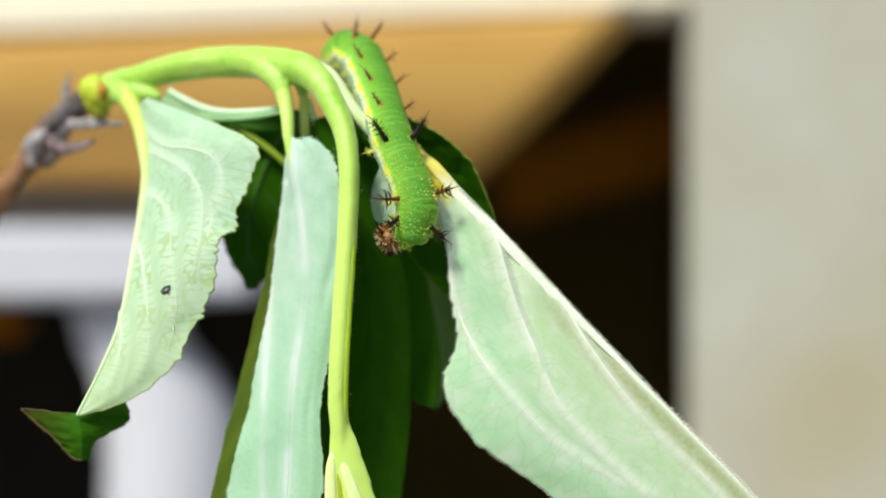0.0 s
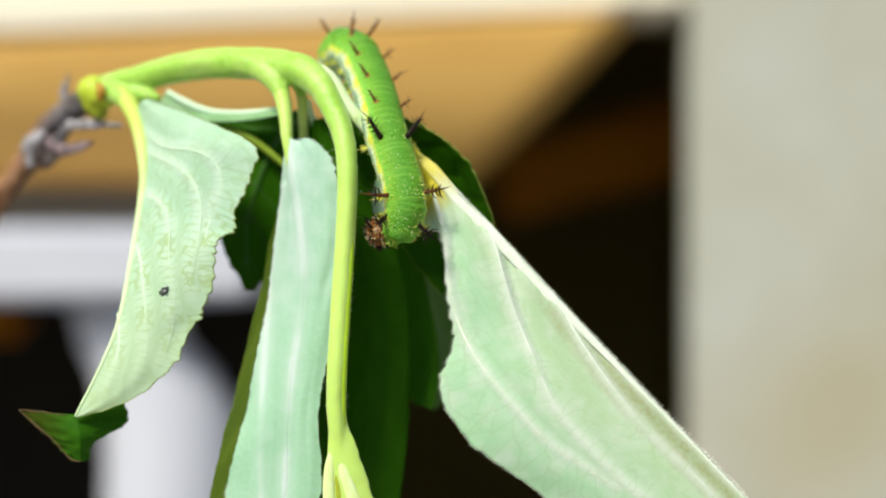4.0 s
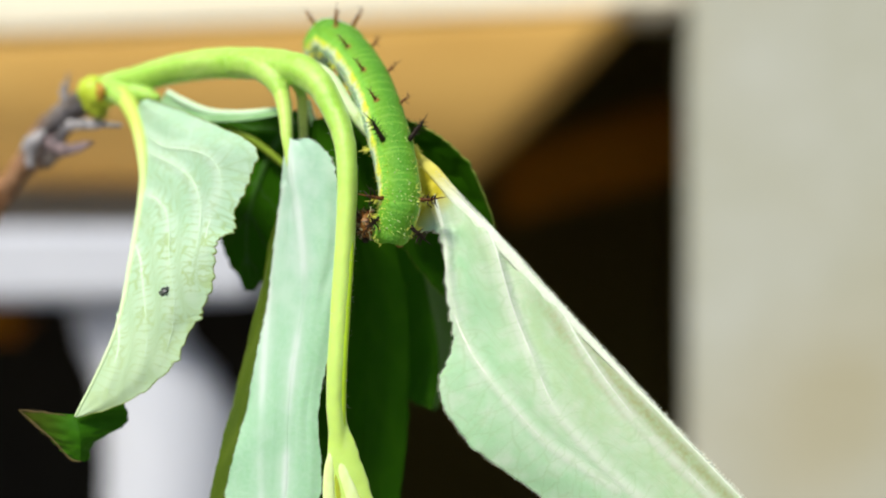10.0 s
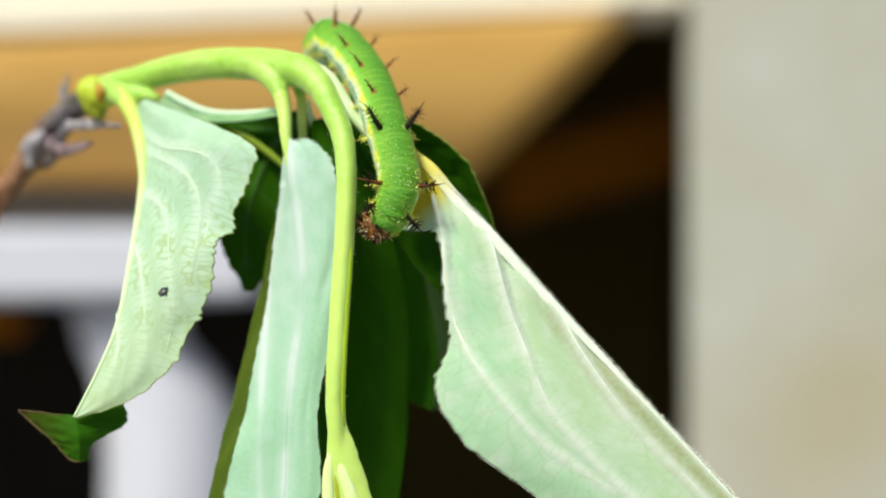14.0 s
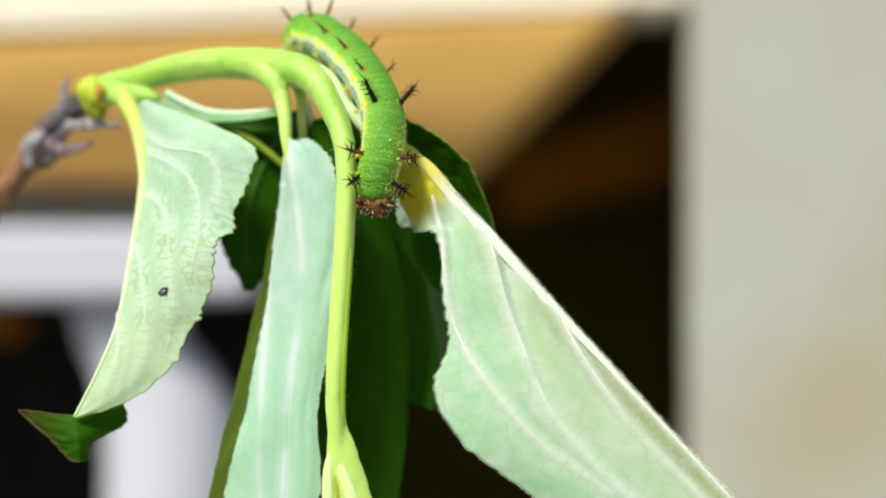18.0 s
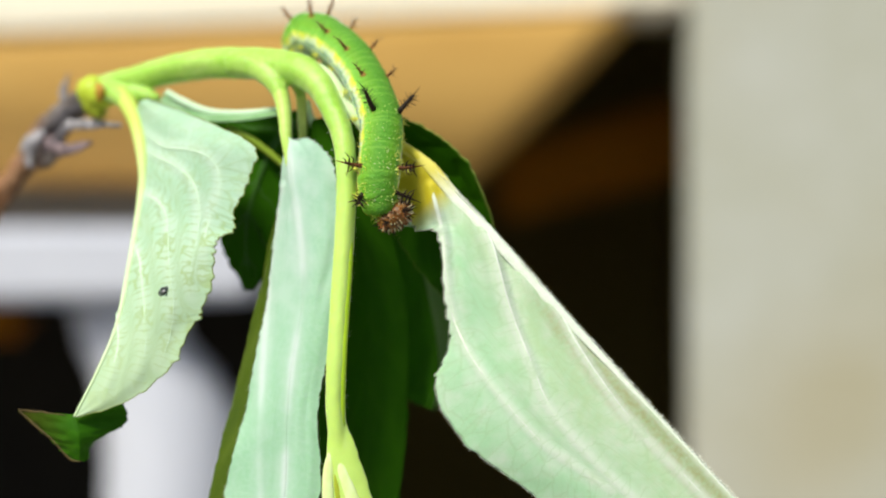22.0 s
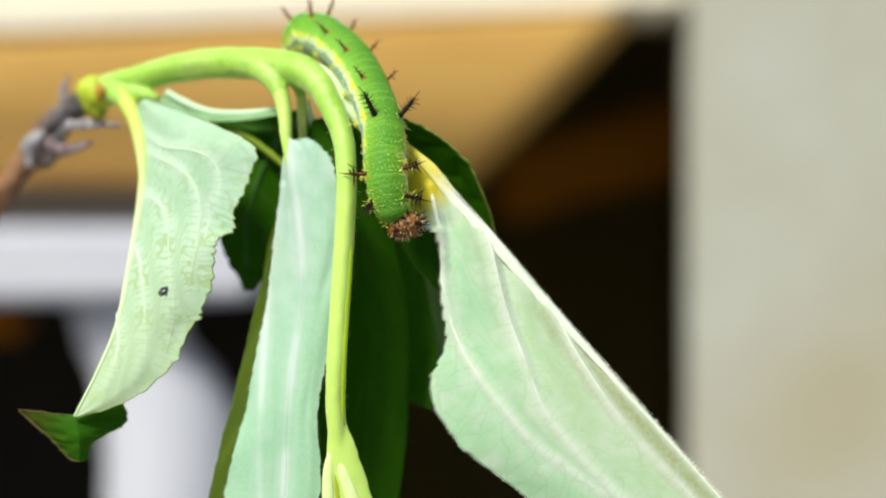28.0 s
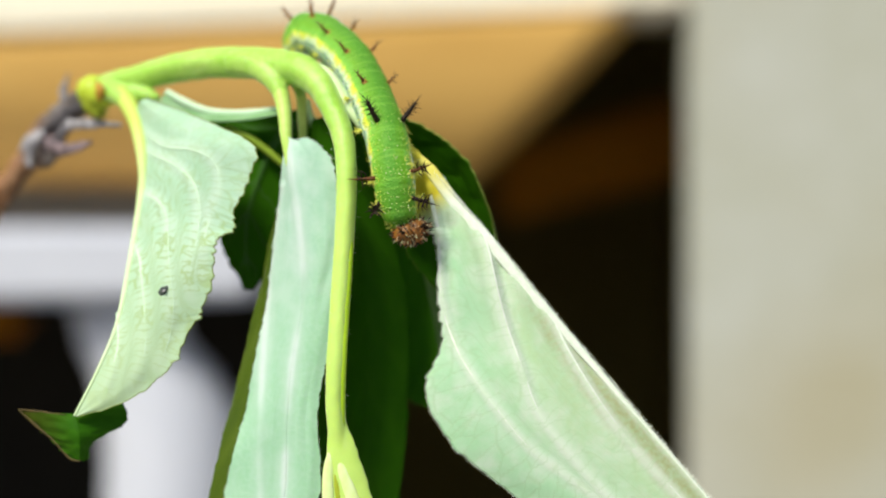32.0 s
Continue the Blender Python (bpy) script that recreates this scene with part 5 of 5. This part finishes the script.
def motions():
    crawl(0, (-17.5, 14.0, 38.2), (-12.9, 9.0, 28.8), (-8.8, 3.5, 18.7), (-5.1, 0.5, 9.6), (-4.9, 0.0, 4.9), (-9.4, 4.0, 1.9), (-0.6, 0.1, -0.8), (-0.8, -0.2, 0.4), 0.12)
    crawl(3, (-17.8, 14.0, 38.4), (-13.2, 9.0, 29.0), (-9.3, 3.5, 18.7), (-6.2, 0.5, 9.6), (-6.2, 0.0, 4.9), (-10.4, 4.0, 2.3), (-0.6, 0.1, -0.8), (-0.8, -0.2, 0.4), 0.12)
    crawl(6, (-18.7, 14.0, 39.3), (-14.0, 9.0, 30.3), (-10.3, 3.5, 20.2), (-7.8, 0.5, 11.1), (-8.2, 0.0, 6.1), (-12.8, 4.0, 4.0), (-0.6, 0.1, -0.8), (-0.8, -0.2, 0.4), 0.12)
    crawl(7, (-19.2, 14.0, 39.3), (-14.0, 9.0, 30.3), (-10.0, 3.5, 20.0), (-7.5, 0.5, 10.7), (-7.9, 0.0, 5.7), (-12.4, 4.0, 3.4), (-0.6, 0.1, -0.8), (-0.8, -0.2, 0.4), 0.12)
    crawl(8, (-20.7, 14.0, 40.1), (-14.3, 9.0, 30.8), (-10.2, 3.5, 19.8), (-7.9, 0.5, 10.1), (-8.3, 0.0, 5.5), (-13.4, 4.0, 3.9), (-0.6, 0.1, -0.8), (-0.8, -0.2, 0.4), 0.12)
    crawl(9, (-20.9, 14.0, 40.4), (-14.2, 9.0, 30.7), (-9.6, 3.5, 19.0), (-7.7, 0.5, 9.3), (-8.3, 0.0, 5.0), (-13.4, 4.0, 4.0), (-0.7, 0.1, -0.7), (-0.8, -0.2, 0.4), 0.12)
    crawl(10, (-20.9, 14.0, 40.4), (-14.2, 9.0, 30.7), (-9.3, 3.5, 18.8), (-7.6, 0.5, 9.1), (-8.4, 0.0, 4.8), (-13.5, 4.0, 4.4), (-0.7, 0.1, -0.7), (-0.8, -0.2, 0.4), 0.12)
    crawl(12, (-20.8, 14.0, 40.4), (-14.0, 9.0, 30.5), (-8.9, 3.5, 18.3), (-7.4, 0.5, 8.8), (-8.2, 0.0, 4.5), (-13.5, 4.0, 4.6), (-0.7, 0.1, -0.7), (-0.8, -0.2, 0.4), 0.12)
    crawl(13, (-20.8, 14.0, 40.4), (-14.0, 9.0, 30.5), (-8.9, 3.5, 18.5), (-7.4, 0.5, 9.1), (-8.2, 0.0, 4.8), (-13.5, 4.0, 4.8), (-0.7, 0.1, -0.7), (-0.8, -0.2, 0.4), 0.12)
    crawl(13.5, (-20.9, 14.0, 40.4), (-14.3, 9.0, 31.0), (-9.5, 3.5, 20.1), (-7.6, 0.5, 10.9), (-9.0, 0.0, 6.3), (-12.9, 2.0, 3.7), (-0.6, 0, -0.8), (-0.6, -0.6, 0.4), 0.12)
    crawl(14, (-21.0, 14.0, 40.4), (-14.5, 9.0, 31.4), (-9.8, 3.5, 20.8), (-7.8, 0.5, 11.7), (-9.0, 0.0, 7.1), (-12.1, 2.0, 3.9), (-0.4, 0, -0.9), (-0.4, -0.8, 0.2), 0.12)
    crawl(14.5, (-21.1, 14.0, 40.5), (-14.5, 9.0, 31.6), (-10.0, 3.5, 21.3), (-8.2, 0.5, 12.3), (-9.4, 0.0, 7.5), (-11.7, 2.0, 4.1), (-0.3, 0, -0.9), (-0.3, -0.8, 0.2), 0.12)
    crawl(16.5, (-22.3, 14.0, 40.8), (-15.5, 9.0, 34.0), (-10.4, 3.5, 24.3), (-10.1, 0.5, 16.1), (-10.7, 0.0, 11.8), (-11.2, 0.5, 7.6), (0, 0.2, -0.9), (-0.1, -0.9, -0.2), 0.05)
    crawl(17, (-23.3, 14.0, 41.0), (-16.0, 9.0, 34.3), (-10.8, 3.5, 25.3), (-10.7, 0.5, 17.0), (-11.2, 0.0, 12.7), (-11.4, 0.5, 8.3), (0, 0.2, -0.9), (-0.2, -0.9, -0.2), 0.05)
    crawl(18, (-25.1, 14.0, 41.4), (-17.1, 9.0, 34.7), (-11.1, 3.5, 25.3), (-10.8, 0.5, 16.8), (-11.7, 0.0, 12.5), (-11.8, 0.5, 8.1), (0, 0.2, -0.9), (-0.3, -0.9, -0.2), 0.05)
    crawl(19, (-25.0, 14.0, 41.4), (-17.1, 9.0, 34.7), (-11.2, 3.5, 24.9), (-10.8, 0.5, 16.3), (-11.6, 0.0, 11.7), (-11.0, 0.5, 7.0), (0.1, 0.2, -0.9), (-0.2, -0.9, -0.2), 0.05)
    crawl(21, (-25.0, 14.0, 41.4), (-17.1, 9.0, 34.5), (-11.3, 3.5, 23.9), (-11.2, 0.5, 14.9), (-11.6, 0.0, 10.1), (-9.4, 0.5, 5.8), (0.5, 0.2, -0.8), (0.1, -0.9, -0.1), 0.05)
    crawl(23, (-25.0, 14.0, 41.4), (-17.1, 9.0, 34.5), (-11.4, 3.5, 23.9), (-11.1, 0.5, 14.8), (-11.1, 0.0, 9.9), (-7.9, 0.5, 5.9), (0.6, 0.2, -0.8), (0.1, -0.9, -0.1), 0.05)
    crawl(25, (-25.0, 14.0, 41.4), (-17.1, 9.0, 34.5), (-11.4, 3.5, 23.9), (-10.8, 0.5, 14.7), (-10.4, 0.0, 9.8), (-7.5, 0.5, 5.5), (0.3, 0.2, -0.9), (0.1, -0.9, -0.2), -0.05)
    crawl(28, (-25.0, 14.0, 41.4), (-17.1, 9.0, 34.3), (-11.2, 3.5, 23.1), (-10.2, 0.5, 14.1), (-9.5, 0.0, 9.1), (-6.5, 0.5, 4.1), (0.3, 0.2, -0.9), (0.1, -0.9, -0.2), -0.15)
    crawl(30, (-24.9, 14.0, 41.4), (-17.1, 9.0, 34.1), (-11.0, 3.5, 22.3), (-9.4, 0.5, 13.3), (-8.7, 0.0, 8.3), (-6.1, 0.5, 3.3), (0.3, 0.2, -0.9), (0.1, -0.9, -0.2), -0.15)
    crawl(32, (-24.9, 14.0, 41.4), (-17.1, 9.0, 34.1), (-10.8, 3.5, 22.1), (-8.8, 0.5, 13.4), (-8.2, 0.0, 8.7), (-5.6, 0.5, 3.1), (0.3, 0.0, -0.9), (0.2, -0.9, -0.2), -0.15)

    for k, seg in SEGMENTS.items():
        walk(seg, BODY[k])
    walk(head, HEAD)
    walk(branch, [
        (0, pose(0.00000, REACH, EYE_Z + -0.00000)),
        (1, pose(0.00000, REACH, EYE_Z + -0.00000)),
        (2, pose(-0.00024, REACH, EYE_Z + -0.00015)),
        (3, pose(-0.00031, REACH, EYE_Z + -0.00023)),
        (6, pose(-0.00031, REACH, EYE_Z + -0.00023)),
        (9, pose(-0.00031, REACH, EYE_Z + -0.00023)),
        (12, pose(-0.00039, REACH, EYE_Z + -0.00031)),
        (14, pose(-0.00046, REACH, EYE_Z + -0.00031)),
        (17, pose(-0.00046, REACH, EYE_Z + -0.00031)),
        (20, pose(-0.00046, REACH, EYE_Z + -0.00023)),
        (25, pose(-0.00046, REACH, EYE_Z + -0.00023)),
        (28, pose(-0.00046, REACH, EYE_Z + -0.00023)),
        (32, pose(-0.00046, REACH, EYE_Z + -0.00015)),
    ])
    walk(eaten, [
        (0, pose(0.00000, 0, 0.00000, 0, 0.00, 0)),
        (1, pose(0.00005, 0, -0.00001, 0, -0.12, 0)),
        (1.5, pose(-0.00020, 0, -0.00013, 0, 0.12, 0)),
        (2, pose(-0.00021, 0, -0.00014, 0, 0.14, 0)),
        (3, pose(-0.00010, 0, -0.00003, 0, -0.03, 0)),
        (3.5, pose(-0.00016, 0, -0.00013, 0, 0.23, 0)),
        (5.5, pose(-0.00027, 0, -0.00017, 0, 0.61, 0)),
        (6, pose(-0.00028, 0, -0.00015, 0, 0.69, 0)),
        (7, pose(-0.00004, 0, -0.00018, 0, 0.47, 0)),
        (8, pose(-0.00035, 0, -0.00031, 0, 0.64, 0)),
        (9, pose(-0.00040, 0, -0.00043, 0, 0.86, 0)),
        (10, pose(-0.00021, 0, -0.00034, 0, 0.70, 0)),
        (11, pose(-0.00026, 0, -0.00035, 0, 0.86, 0)),
        (12, pose(-0.00040, 0, -0.00044, 0, 1.06, 0)),
        (13, pose(-0.00029, 0, -0.00032, 0, 0.88, 0)),
        (14, pose(-0.00049, 0, -0.00006, 0, 1.31, 0)),
        (14.5, pose(-0.00040, 0, -0.00018, 0, 1.40, 0)),
        (16.5, pose(-0.00040, 0, -0.00018, 0, 1.40, 0)),
        (17, pose(-0.00058, 0, -0.00021, 0, 1.41, 0)),
        (18, pose(-0.00058, 0, -0.00027, 0, 1.49, 0)),
        (19, pose(-0.00046, 0, -0.00014, 0, 1.31, 0)),
        (20, pose(-0.00039, 0, -0.00021, 0, 1.17, 0)),
        (21, pose(-0.00012, 0, 0.00006, 0, 0.45, 0)),
        (21.5, pose(-0.00019, 0, -0.00005, 0, 0.70, 0)),
        (22, pose(-0.00040, 0, -0.00009, 0, 1.48, 0)),
        (23, pose(-0.00053, 0, -0.00017, 0, 1.71, 0)),
        (24, pose(-0.00066, 0, -0.00017, 0, 1.53, 0)),
        (25, pose(-0.00064, 0, -0.00020, 0, 1.93, 0)),
        (25.5, pose(-0.00089, 0, -0.00028, 0, 2.09, 0)),
        (27.5, pose(-0.00087, 0, -0.00013, 0, 2.32, 0)),
        (28, pose(-0.00083, 0, -0.00021, 0, 2.58, 0)),
        (28.5, pose(-0.00085, 0, -0.00010, 0, 2.43, 0)),
        (29, pose(-0.00109, 0, -0.00051, 0, 2.90, 0)),
        (29.5, pose(-0.00117, 0, -0.00052, 0, 3.27, 0)),
        (30, pose(-0.00113, 0, -0.00023, 0, 2.70, 0)),
        (31, pose(-0.00111, 0, -0.00048, 0, 3.52, 0)),
        (32, pose(-0.00123, 0, -0.00053, 0, 3.68, 0)),
    ])

    # the scrap is pulled in bit by bit while it is gnawed
    walk(scrap, [(0, pose(0, 0, 0)), (3, pose(0.0002, 0, 0)), (6, pose(0.0030, 0.0022, 0)), (8, pose(0.0052, 0.0036, -0.0004)), (14.5, pose(0.0054, 0.0036, -0.0010)), (16.5, pose(0.0052, 0.0036, -0.0004)), (32, pose(0.0052, 0.0036, -0.0004))])


motions()
